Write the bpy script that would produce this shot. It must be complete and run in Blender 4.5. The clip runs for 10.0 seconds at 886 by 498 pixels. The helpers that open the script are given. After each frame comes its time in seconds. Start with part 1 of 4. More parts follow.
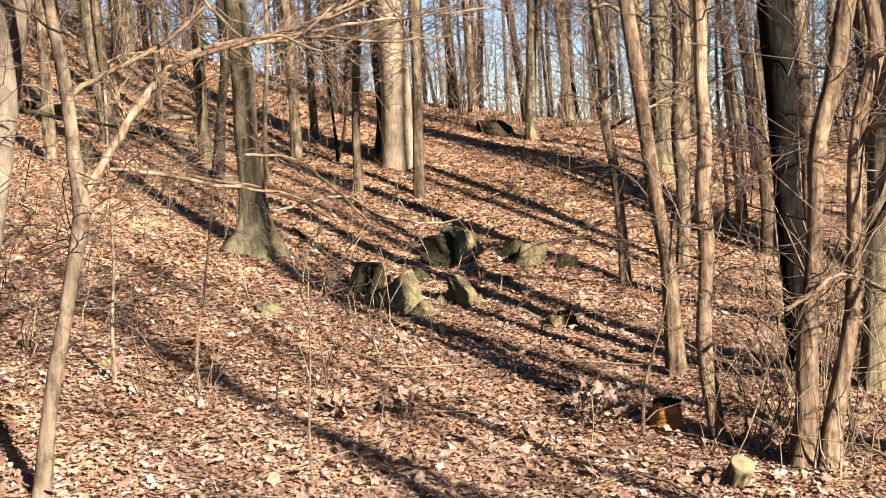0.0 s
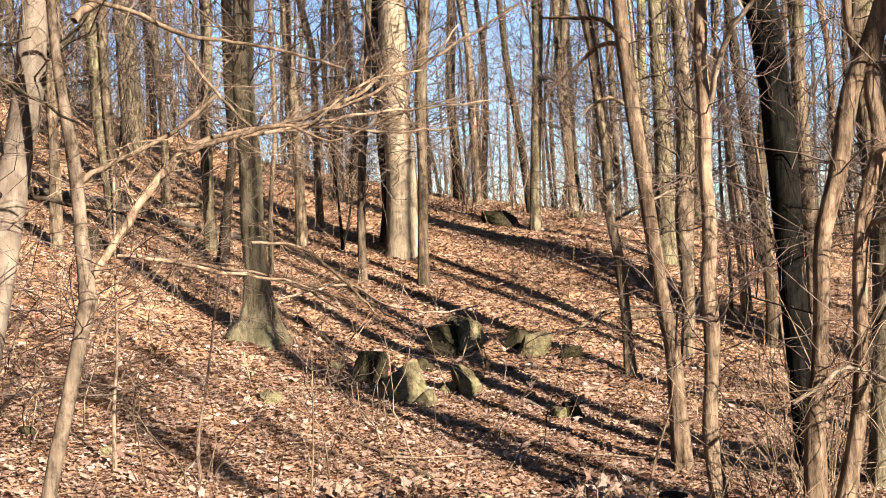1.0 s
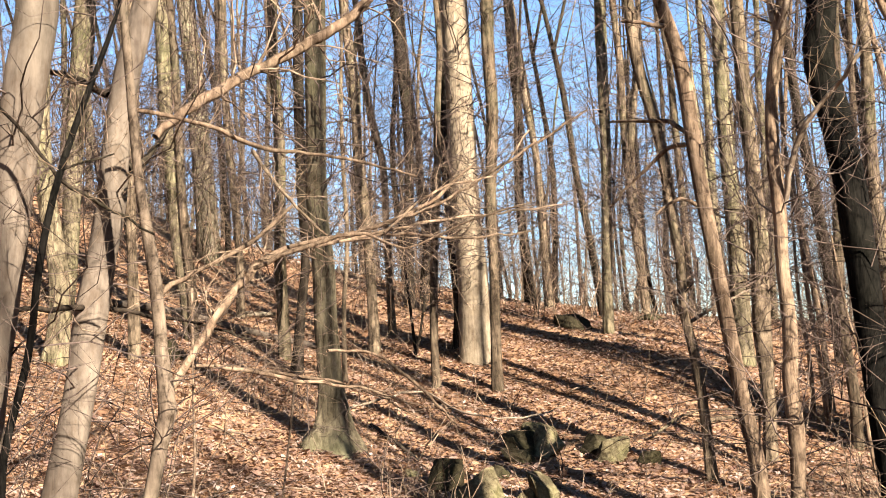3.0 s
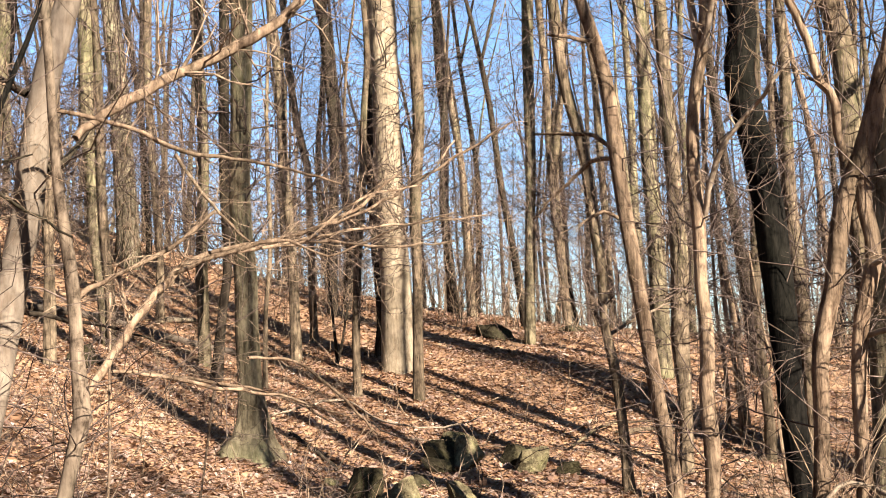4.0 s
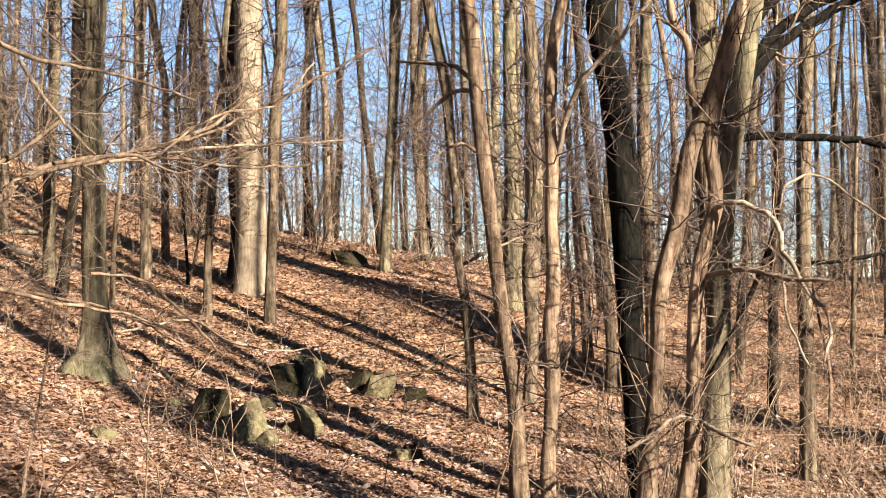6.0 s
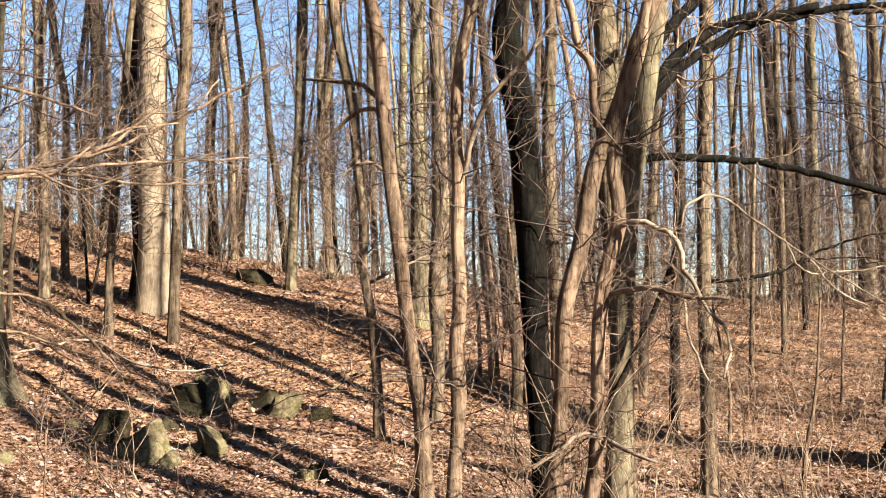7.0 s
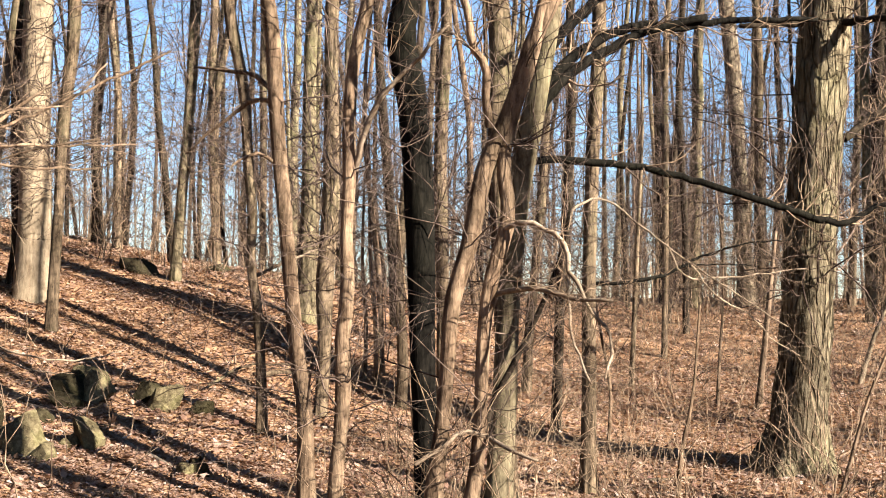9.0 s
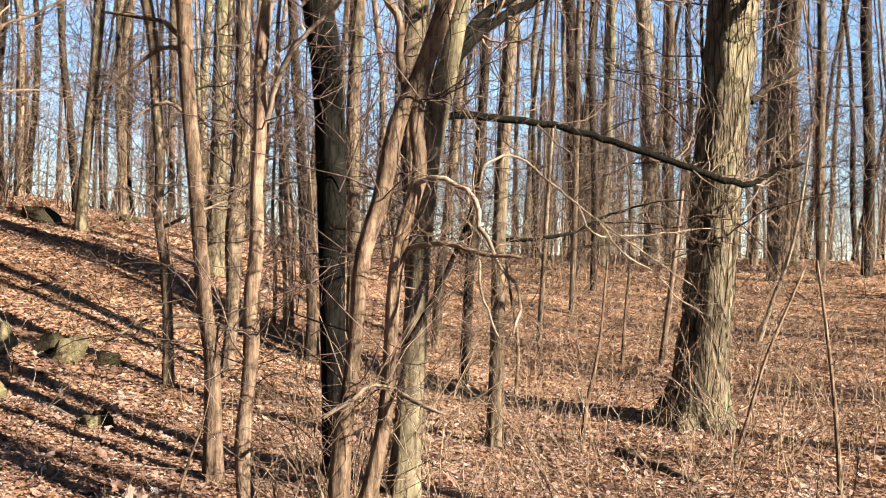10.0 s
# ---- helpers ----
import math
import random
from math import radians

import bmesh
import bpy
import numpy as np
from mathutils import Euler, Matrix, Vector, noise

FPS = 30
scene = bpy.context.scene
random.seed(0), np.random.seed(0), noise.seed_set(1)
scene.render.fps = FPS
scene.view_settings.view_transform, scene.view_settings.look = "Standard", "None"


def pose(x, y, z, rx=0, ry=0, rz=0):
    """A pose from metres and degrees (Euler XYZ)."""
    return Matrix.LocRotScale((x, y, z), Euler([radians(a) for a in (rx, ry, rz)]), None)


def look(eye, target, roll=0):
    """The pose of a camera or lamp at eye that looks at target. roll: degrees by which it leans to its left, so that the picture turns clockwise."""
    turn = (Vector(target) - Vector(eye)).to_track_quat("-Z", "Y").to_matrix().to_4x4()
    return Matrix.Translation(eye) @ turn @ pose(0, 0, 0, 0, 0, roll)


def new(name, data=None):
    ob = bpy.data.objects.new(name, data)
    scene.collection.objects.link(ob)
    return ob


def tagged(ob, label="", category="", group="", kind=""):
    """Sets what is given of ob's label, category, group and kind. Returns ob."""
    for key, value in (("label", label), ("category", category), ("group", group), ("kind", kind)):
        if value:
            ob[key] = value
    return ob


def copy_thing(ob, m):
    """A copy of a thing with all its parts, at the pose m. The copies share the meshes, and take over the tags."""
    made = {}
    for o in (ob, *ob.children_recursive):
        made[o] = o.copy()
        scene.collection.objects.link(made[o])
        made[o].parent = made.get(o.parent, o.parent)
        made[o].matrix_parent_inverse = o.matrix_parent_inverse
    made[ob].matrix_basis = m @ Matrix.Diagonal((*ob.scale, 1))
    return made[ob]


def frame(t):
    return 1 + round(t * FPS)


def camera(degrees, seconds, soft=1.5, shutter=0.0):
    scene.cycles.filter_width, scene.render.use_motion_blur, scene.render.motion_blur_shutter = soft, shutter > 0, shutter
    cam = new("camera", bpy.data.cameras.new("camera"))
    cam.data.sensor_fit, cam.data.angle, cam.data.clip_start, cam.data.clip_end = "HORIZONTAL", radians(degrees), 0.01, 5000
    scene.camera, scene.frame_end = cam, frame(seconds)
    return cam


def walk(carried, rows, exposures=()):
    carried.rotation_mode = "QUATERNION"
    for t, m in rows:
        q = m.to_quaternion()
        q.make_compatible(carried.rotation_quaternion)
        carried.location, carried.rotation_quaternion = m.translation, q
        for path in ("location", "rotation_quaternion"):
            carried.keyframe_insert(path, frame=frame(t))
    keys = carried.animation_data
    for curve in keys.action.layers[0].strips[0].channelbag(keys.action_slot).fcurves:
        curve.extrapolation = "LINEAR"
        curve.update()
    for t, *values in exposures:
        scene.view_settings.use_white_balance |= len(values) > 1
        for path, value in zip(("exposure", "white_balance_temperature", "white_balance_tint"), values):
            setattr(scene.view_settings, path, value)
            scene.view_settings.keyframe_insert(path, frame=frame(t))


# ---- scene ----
cam = camera(40.94, 10.0, soft=1.05)
PATH = [
    (0, 0.020, 0.000, 1.600, 86.425, 2.776, -0.085), (0.2, 0.020, 0.000, 1.600, 87.422, 3.183, 0.148),
    (0.5, 0.020, 0.000, 1.600, 88.989, 2.637, 0.137), (0.7, 0.015, 0.000, 1.600, 89.768, 2.472, -0.094),
    (1, 0.008, 0.000, 1.600, 90.751, 2.254, 0.079), (1.2, 0.005, 0.000, 1.600, 91.532, 2.105, 0.302),
    (1.5, 0.000, 0.000, 1.600, 92.773, 2.066, 0.903), (1.7, -0.004, 0.000, 1.600, 93.386, 2.300, 1.418),
    (2, -0.010, 0.000, 1.600, 94.266, 2.680, 3.495), (2.2, -0.013, 0.000, 1.600, 94.700, 2.938, 4.663),
    (3.3, -0.016, 0.000, 1.600, 96.411, 3.123, 2.519), (3.5, -0.016, 0.000, 1.600, 96.577, 3.026, 1.752),
    (3.7, -0.015, 0.000, 1.600, 96.513, 2.887, 1.046), (4, -0.013, 0.000, 1.600, 96.246, 2.491, -0.244),
    (4.2, -0.008, 0.000, 1.600, 96.034, 2.157, -1.518), (4.5, 0.000, 0.000, 1.600, 95.696, 1.990, -3.107),
    (4.7, 0.001, 0.000, 1.600, 95.227, 2.043, -3.817), (5, 0.003, 0.000, 1.600, 94.474, 1.873, -4.631),
    (5.2, 0.008, 0.000, 1.600, 93.910, 1.606, -4.920), (5.5, 0.016, 0.000, 1.600, 93.038, 0.962, -5.678),
    (5.7, 0.022, 0.000, 1.600, 92.544, 0.629, -6.271), (6.8, 0.026, 0.000, 1.600, 92.842, 0.290, -10.524),
    (7, 0.026, 0.000, 1.600, 93.418, 0.468, -11.670), (7.2, 0.027, 0.000, 1.600, 94.175, 0.317, -12.625),
    (7.5, 0.027, 0.000, 1.600, 94.956, 0.374, -13.726), (7.7, 0.028, 0.000, 1.600, 95.651, 0.387, -14.354),
    (8, 0.028, 0.000, 1.600, 96.628, 0.224, -15.322), (8.2, 0.028, 0.000, 1.600, 96.921, 0.159, -15.926),
    (8.5, 0.029, 0.000, 1.600, 96.071, -0.084, -16.577), (8.7, 0.029, 0.000, 1.600, 94.989, -0.148, -16.385),
    (9, 0.029, 0.000, 1.600, 93.272, -0.973, -17.097), (9.2, 0.029, 0.000, 1.600, 92.405, -1.269, -17.778),
    (9.5, 0.029, 0.000, 1.600, 92.285, -1.583, -19.300), (9.7, 0.030, 0.000, 1.600, 91.749, -1.781, -20.207),
    (10, 0.030, 0.000, 1.600, 91.182, -1.707, -21.418),
]
walk(cam, [(t, pose(x, y, z, a, b, c)) for t, x, y, z, a, b, c in PATH])

# ---- light ----
SUN_BEARING, SUN_HEIGHT = 140.5, 28.0
world = bpy.data.worlds.new("sky")
scene.world = world
world.use_nodes = True
wn = world.node_tree
sky = wn.nodes.new("ShaderNodeTexSky")
sky.sky_type, sky.sun_disc = "NISHITA", False
sky.dust_density, sky.ozone_density = 0.1, 4.0
sky.sun_elevation, sky.sun_rotation = radians(SUN_HEIGHT), radians(SUN_BEARING)
wn.links.new(sky.outputs[0], wn.nodes["Background"].inputs[0])
wn.nodes["Background"].inputs[1].default_value = 0.0285
sun = new("sun", bpy.data.lights.new("sun", "SUN"))
sun.data.energy, sun.data.angle, sun.data.color = 5.0, radians(0.8), (1.0, 0.91, 0.81)
b, h = radians(SUN_BEARING), radians(SUN_HEIGHT)
sun.matrix_world = look((60 * math.sin(b) * math.cos(h), 60 * math.cos(b) * math.cos(h), 60 * math.sin(h)), (0, 0, 0))
scene.view_settings.exposure = 3.3

# ---- materials ----
def material(name, rough=0.85):
    m = bpy.data.materials.new(name)
    m.use_nodes = True
    nt = m.node_tree
    bsdf = nt.nodes["Principled BSDF"]
    bsdf.inputs["Roughness"].default_value = rough
    bsdf.inputs["Specular IOR Level"].default_value = 0.02
    return m, nt, bsdf


def node(nt, kind, **values):
    n = nt.nodes.new(kind)
    for key, v in values.items():
        n.inputs[key].default_value = v
    return n


def ramp(nt, fac, stops):
    r = nt.nodes.new("ShaderNodeValToRGB")
    while len(r.color_ramp.elements) < len(stops):
        r.color_ramp.elements.new(0.5)
    for e, (p, c) in zip(r.color_ramp.elements, stops):
        e.position, e.color = p, (*c, 1)
    nt.links.new(fac, r.inputs[0])
    return r.outputs[0]


def mixed(nt, a, b, fac, how="MIX"):
    n = nt.nodes.new("ShaderNodeMix")
    n.data_type, n.blend_type = "RGBA", how
    if isinstance(fac, float):
        n.inputs[0].default_value = fac
    else:
        nt.links.new(fac, n.inputs[0])
    for socket, v in ((n.inputs[6], a), (n.inputs[7], b)):
        if isinstance(v, tuple):
            socket.default_value = (*v, 1)
        else:
            nt.links.new(v, socket)
    return n.outputs[2]


def bump(nt, bsdf, height, strength, dist):
    n = node(nt, "ShaderNodeBump", Strength=strength, Distance=dist)
    nt.links.new(height, n.inputs["Height"])
    nt.links.new(n.outputs[0], bsdf.inputs["Normal"])


def bark(name, dark, light, moss, ridges, relief, moss_amount=0.45, low=0.32, plates=0.0, contrast=1.0):
    """Bark with fibres along the stem, blotches, a little green growth, and furrowed plates where asked."""
    m, nt, bsdf = material(name, 0.9)
    tc = nt.nodes.new("ShaderNodeTexCoord")

    def stretched(kind, scale, **values):
        mp = node(nt, "ShaderNodeMapping", Scale=scale)
        nt.links.new(tc.outputs["Object"], mp.inputs[0])
        n = node(nt, kind, **values)
        nt.links.new(mp.outputs[0], n.inputs["Vector"])
        return n

    fibre = stretched("ShaderNodeTexNoise", (ridges, ridges, ridges * 0.13), Scale=1.0, Detail=6.0, Roughness=0.65, Distortion=0.4)
    blotch = stretched("ShaderNodeTexNoise", (2.2, 2.2, 1.6), Scale=1.0, Detail=4.0)
    col = ramp(nt, fibre.outputs[0], [(0.32, dark), (0.62, light)])
    k = 0.34 * contrast
    patch = ramp(nt, blotch.outputs[0], [(0.38, (1 - k,) * 3), (0.65, (1 + 0.35 * k,) * 3)])
    col = mixed(nt, col, patch, 1.0, "MULTIPLY")
    # Dark flecks mix lichen mottling with the dappled shadow of twigs.
    scale = stretched("ShaderNodeTexNoise", (16.0, 16.0, 9.0), Scale=1.0, Detail=7.0, Roughness=0.7)
    fleck_dapple = ramp(nt, scale.outputs[0], [(0.38, (low, low * 0.95, low * 0.9)), (0.5, (0.95, 0.95, 0.95)), (0.64, (1.1 + 0.25 * (1 - low),) * 3)])
    col = mixed(nt, col, fleck_dapple, 1.0, "MULTIPLY")
    height = fibre.outputs[0]
    if plates:
        warp = stretched("ShaderNodeTexNoise", (9.0, 9.0, 3.0), Scale=1.0, Detail=3.0)
        shifted = nt.nodes.new("ShaderNodeVectorMath")
        shifted.operation = "MULTIPLY_ADD"
        nt.links.new(warp.outputs["Color"], shifted.inputs[0])
        shifted.inputs[1].default_value = (0.06, 0.06, 0.16)
        nt.links.new(tc.outputs["Object"], shifted.inputs[2])
        mp = node(nt, "ShaderNodeMapping", Scale=(plates, plates, plates * 0.2))
        nt.links.new(shifted.outputs[0], mp.inputs[0])
        cell = nt.nodes.new("ShaderNodeTexVoronoi")
        cell.feature = "DISTANCE_TO_EDGE"
        cell.inputs["Scale"].default_value = 1.0
        nt.links.new(mp.outputs[0], cell.inputs["Vector"])
        furrow = ramp(nt, cell.outputs["Distance"], [(0.0, (0.36, 0.33, 0.3)), (0.12, (1.05, 1.05, 1.05))])
        col = mixed(nt, col, furrow, 1.0, "MULTIPLY")
        add = nt.nodes.new("ShaderNodeMath")
        add.operation = "MULTIPLY_ADD"
        nt.links.new(furrow, add.inputs[0])
        add.inputs[1].default_value = 0.8
        nt.links.new(fibre.outputs[0], add.inputs[2])
        height = add.outputs[0]
    info = nt.nodes.new("ShaderNodeObjectInfo")
    tone = ramp(nt, info.outputs["Random"], [(0.0, (0.72, 0.7, 0.68)), (1.0, (1.2, 1.18, 1.15))])
    col = mixed(nt, col, tone, 1.0, "MULTIPLY")
    grow = stretched("ShaderNodeTexNoise", (1.1, 1.1, 1.1), Scale=1.0, Detail=3.0)
    where = ramp(nt, grow.outputs[0], [(0.5, (0, 0, 0)), (0.7, (moss_amount,) * 3)])
    col = mixed(nt, col, moss, where)
    nt.links.new(col, bsdf.inputs["Base Color"])
    bump(nt, bsdf, height, relief, 0.05 if plates else 0.02)
    return m


BARK = {
    "smooth": bark("smooth_bark", (0.058, 0.046, 0.035), (0.113, 0.091, 0.069), (0.068, 0.064, 0.043), 14, 0.25, 0.2, 0.78),
    "slim": bark("sapling_bark", (0.042, 0.031, 0.022), (0.093, 0.071, 0.050), (0.087, 0.084, 0.053), 22, 0.3, 0.2),
    "ridged": bark("oak_bark", (0.062, 0.05, 0.032), (0.158, 0.133, 0.088), (0.105, 0.1, 0.05), 34, 1.0, 0.4, 0.6, 15.0),
    "oakgreen": bark("mossy_oak_bark", (0.035, 0.028, 0.018), (0.11, 0.092, 0.058), (0.08, 0.079, 0.037), 26, 0.7, 0.5, 0.5),
    "birch": bark("pale_smooth_bark", (0.095, 0.074, 0.05), (0.158, 0.126, 0.087), (0.125, 0.104, 0.066), 40, 0.35, 0.2, 0.72, contrast=0.45),
    "pale": bark("pale_bark", (0.045, 0.034, 0.023), (0.18, 0.146, 0.102), (0.123, 0.110, 0.074), 20, 0.6, 0.2),
    "grey": bark("grey_bark", (0.026, 0.019, 0.013), (0.12, 0.09, 0.059), (0.083, 0.083, 0.041), 30, 0.8, 0.35),
    "green": bark("grey_green_bark", (0.028, 0.023, 0.014), (0.13, 0.106, 0.066), (0.083, 0.083, 0.035), 28, 0.7, 0.6),
    # Dark and black hold bark colour and the shade on trunks and limbs.
    "dark": bark("dark_shaded_bark", (0.008, 0.006, 0.0045), (0.03, 0.023, 0.016), (0.03, 0.03, 0.015), 22, 0.6, 0.25),
    "shade_black": bark("shaded_black_bark", (0.002, 0.0018, 0.0015), (0.008, 0.007, 0.0055), (0.01, 0.01, 0.006), 26, 0.9, 0.3),
    "tan": bark("tan_bark", (0.05, 0.032, 0.021), (0.148, 0.106, 0.07), (0.09, 0.074, 0.044), 24, 1.0, 0.2, 0.42),
    "bare": bark("bare_branch_bark", (0.09, 0.067, 0.047), (0.175, 0.138, 0.1), (0.11, 0.09, 0.06), 20, 0.3, 0.2, 0.6),
    "shoot": bark("fine_twig_bark", (0.026, 0.018, 0.016), (0.092, 0.068, 0.054), (0.045, 0.04, 0.028), 20, 0.2, 0.2),
    "twig": bark("twig_bark", (0.06, 0.04, 0.027), (0.165, 0.12, 0.082), (0.096, 0.077, 0.046), 20, 0.2, 0.2),
}


def leaf_material(name, island):
    m, nt, bsdf = material(name, 0.6)
    if island:
        g = nt.nodes.new("ShaderNodeNewGeometry").outputs["Random Per Island"]
    else:
        g = nt.nodes.new("ShaderNodeObjectInfo").outputs["Random"]
    col = ramp(nt, g, [(0.0, (0.093, 0.052, 0.042)), (0.1, (0.136, 0.083, 0.061)), (0.42, (0.190, 0.125, 0.091)),
                       (0.75, (0.229, 0.159, 0.120)), (0.94, (0.275, 0.204, 0.161)), (1.0, (0.378, 0.304, 0.257))])
    tc = nt.nodes.new("ShaderNodeTexCoord")
    n = node(nt, "ShaderNodeTexNoise", Scale=55.0, Detail=3.0)
    nt.links.new(tc.outputs["Object"], n.inputs[0])
    spots = ramp(nt, n.outputs[0], [(0.35, (0.7, 0.66, 0.62)), (0.6, (1.05, 1.05, 1.05))])
    col = mixed(nt, col, spots, 1.0, "MULTIPLY")
    if island:
        drift = node(nt, "ShaderNodeTexNoise", Scale=2.1, Detail=5.0, Roughness=0.65)
        nt.links.new(tc.outputs["Object"], drift.inputs[0])
        patch = ramp(nt, drift.outputs[0], [(0.36, (0.68, 0.63, 0.62)), (0.48, (1.04, 1.03, 1.02)), (0.62, (1.28, 1.3, 1.33))])
        col = mixed(nt, col, patch, 1.0, "MULTIPLY")
    nt.links.new(col, bsdf.inputs["Base Color"])
    bump(nt, bsdf, n.outputs[0], 0.3, 0.005)
    through_light = nt.nodes.new("ShaderNodeBsdfTranslucent")
    nt.links.new(mixed(nt, col, (1.0, 0.78, 0.5), 1.0, "MULTIPLY"), through_light.inputs[0])
    both = nt.nodes.new("ShaderNodeMixShader")
    both.inputs[0].default_value = 0.38
    nt.links.new(bsdf.outputs[0], both.inputs[1])
    nt.links.new(through_light.outputs[0], both.inputs[2])
    nt.links.new(both.outputs[0], nt.nodes["Material Output"].inputs[0])
    return m


LEAF, LEAF_ONE = leaf_material("dead_leaves", True), leaf_material("dead_leaf", False)


def soil_material():
    m, nt, bsdf = material("forest_soil", 0.95)
    tc = nt.nodes.new("ShaderNodeTexCoord")
    fine = node(nt, "ShaderNodeTexVoronoi", Scale=9.0)
    wide = node(nt, "ShaderNodeTexNoise", Scale=0.6, Detail=5.0)
    for n in (fine, wide):
        nt.links.new(tc.outputs["Object"], n.inputs[0])
    col = ramp(nt, fine.outputs["Color"], [(0.1, (0.085, 0.046, 0.026)), (0.5, (0.16, 0.094, 0.054)), (0.9, (0.23, 0.15, 0.09))])
    tone = ramp(nt, wide.outputs[0], [(0.35, (0.75, 0.72, 0.7)), (0.65, (1.1, 1.08, 1.05))])
    col = mixed(nt, col, tone, 1.0, "MULTIPLY")
    nt.links.new(col, bsdf.inputs["Base Color"])
    bump(nt, bsdf, fine.outputs["Distance"], 0.6, 0.03)
    return m


SOIL = soil_material()


def rock_material(name, shade):
    m, nt, bsdf = material(name, 0.9)
    tc = nt.nodes.new("ShaderNodeTexCoord")
    a = node(nt, "ShaderNodeTexNoise", Scale=26.0, Detail=9.0, Roughness=0.7)
    c = node(nt, "ShaderNodeTexNoise", Scale=5.0, Detail=6.0, Roughness=0.6)
    wide = node(nt, "ShaderNodeTexNoise", Scale=2.5, Detail=3.0)
    for n in (a, c, wide):
        nt.links.new(tc.outputs["Object"], n.inputs[0])
    col = ramp(nt, a.outputs[0], [(0.34, (0.028, 0.022, 0.013)), (0.5, (0.075, 0.062, 0.036)), (0.68, (0.13, 0.112, 0.07))])
    tone = ramp(nt, wide.outputs[0], [(0.38, (0.55 * shade, 0.52 * shade, 0.48 * shade)), (0.62, (1.2 * shade, 1.18 * shade, 1.12 * shade))])
    col = mixed(nt, col, tone, 1.0, "MULTIPLY")
    where = ramp(nt, c.outputs[0], [(0.5, (0, 0, 0)), (0.66, (0.55,) * 3)])
    col = mixed(nt, col, (0.05 * shade, 0.048 * shade, 0.016 * shade), where)
    nt.links.new(col, bsdf.inputs["Base Color"])
    bump(nt, bsdf, a.outputs[0], 0.8, 0.03)
    return m


# The dark copy serves dark boulders and puts crevice shade into the colour.
ROCK, DARK_SHADED_ROCK = rock_material("mossy_rock", 1.0), rock_material("dark_shaded_rock", 0.3)


def wood_material(name, dark, light, scale):
    m, nt, bsdf = material(name, 0.8)
    tc = nt.nodes.new("ShaderNodeTexCoord")
    n = node(nt, "ShaderNodeTexNoise", Scale=scale, Detail=6.0, Roughness=0.7, Distortion=0.8)
    nt.links.new(tc.outputs["Object"], n.inputs[0])
    nt.links.new(ramp(nt, n.outputs[0], [(0.35, dark), (0.65, light)]), bsdf.inputs["Base Color"])
    bump(nt, bsdf, n.outputs[0], 0.4, 0.01)
    return m


CUT = wood_material("weathered_cut_wood", (0.085, 0.034, 0.009), (0.23, 0.112, 0.03), 14.0)
PALE_WOOD = wood_material("pale_cut_wood", (0.07, 0.054, 0.028), (0.125, 0.104, 0.062), 10.0)

# ---- ground ----
HILL = (0.084, -0.756, 1.190, 1.778, -0.905, 1.137, -0.057, 0.070, -0.480, -0.370, 0.379, -0.156, -0.202, 0.119, -0.021, 0.183)
BUMPS = ((1.21, 15.35, 2.4), (-2.29, 13.9, 2.4), (3.63, 12.63, 2.4), (-3.54, 10.96, 2.0), (5.6, 8.61, 2.4), (2.13, 13.54, 1.6))


def ground_z(x, y):
    """The height of the slope: it climbs away from the path to a crest about 21 m off and falls gently behind it."""
    x, y = np.asarray(x, float), np.asarray(y, float)
    r = np.hypot(x, y)
    k = np.minimum(1, 21.1 / np.maximum(r, 1e-6))
    px, py = np.clip(x * k, -9, 15), np.maximum(y * k, 4.5)
    u, v = px / 10, (py - 6) / 10
    terms = [1 + 0 * u, u, v, u * u, u * v, v * v, u * u * v, u * v * v, v ** 3, u ** 3]
    terms += [np.exp(-((px - a) ** 2 + (py - c) ** 2) / (2 * s * s)) for a, c, s in BUMPS]
    z = sum(q * t for q, t in zip(HILL, terms)) - 0.03 * np.minimum(np.maximum(r - 21.1, 0), 400)
    return z + 0.03 * np.sin(1.7 * x + 0.6 * y) * np.sin(1.3 * y - 0.8 * x + 1)


def mesh_object(name, verts, faces, mat, parent=None, smooth=True):
    me = bpy.data.meshes.new(name)
    me.from_pydata(verts, [], faces)
    me.materials.append(mat)
    if smooth:
        me.shade_smooth()
    ob = new(name, me)
    ob.parent = parent
    return ob


def build_ground():
    rings = [0.0] + [0.5 * 1.045 ** i for i in range(202)]
    n = 220
    ang = np.linspace(0, 2 * math.pi, n, endpoint=False)
    verts, faces = [(0.0, 0.0, float(ground_z(0, 0)))], []
    for r in rings[1:]:
        x, y = r * np.sin(ang), r * np.cos(ang)
        verts += list(zip(x, y, ground_z(x, y)))
    for j in range(n):
        faces.append((0, 1 + (j + 1) % n, 1 + j))
    for i in range(len(rings) - 2):
        a, c = 1 + i * n, 1 + (i + 1) * n
        for j in range(n):
            k = (j + 1) % n
            faces.append((a + j, a + k, c + k, c + j))
    me = mesh_object("ground", verts, faces, SOIL)
    bm = bmesh.new()
    bm.from_mesh(me.data)
    bmesh.ops.recalc_face_normals(bm, faces=bm.faces)
    if bm.faces[0].normal.z < 0:
        bmesh.ops.reverse_faces(bm, faces=bm.faces)
    bm.to_mesh(me.data)
    bm.free()
    return tagged(me, "sloping forest floor of brown soil under fallen leaves", "ground", kind="structure")


ground = build_ground()


# ---- stems and branches ----
class Shape:
    """Collects tubes into one mesh."""

    def __init__(self):
        self.v, self.f, self.n = [], [], 0

    def tube(self, pts, rad, sides, wobble=0.0, lobes=None, close=True, ridge=0):
        pts, rad = np.asarray(pts, float), np.asarray(rad, float)
        d = np.gradient(pts, axis=0)
        d /= np.linalg.norm(d, axis=1, keepdims=True) + 1e-9
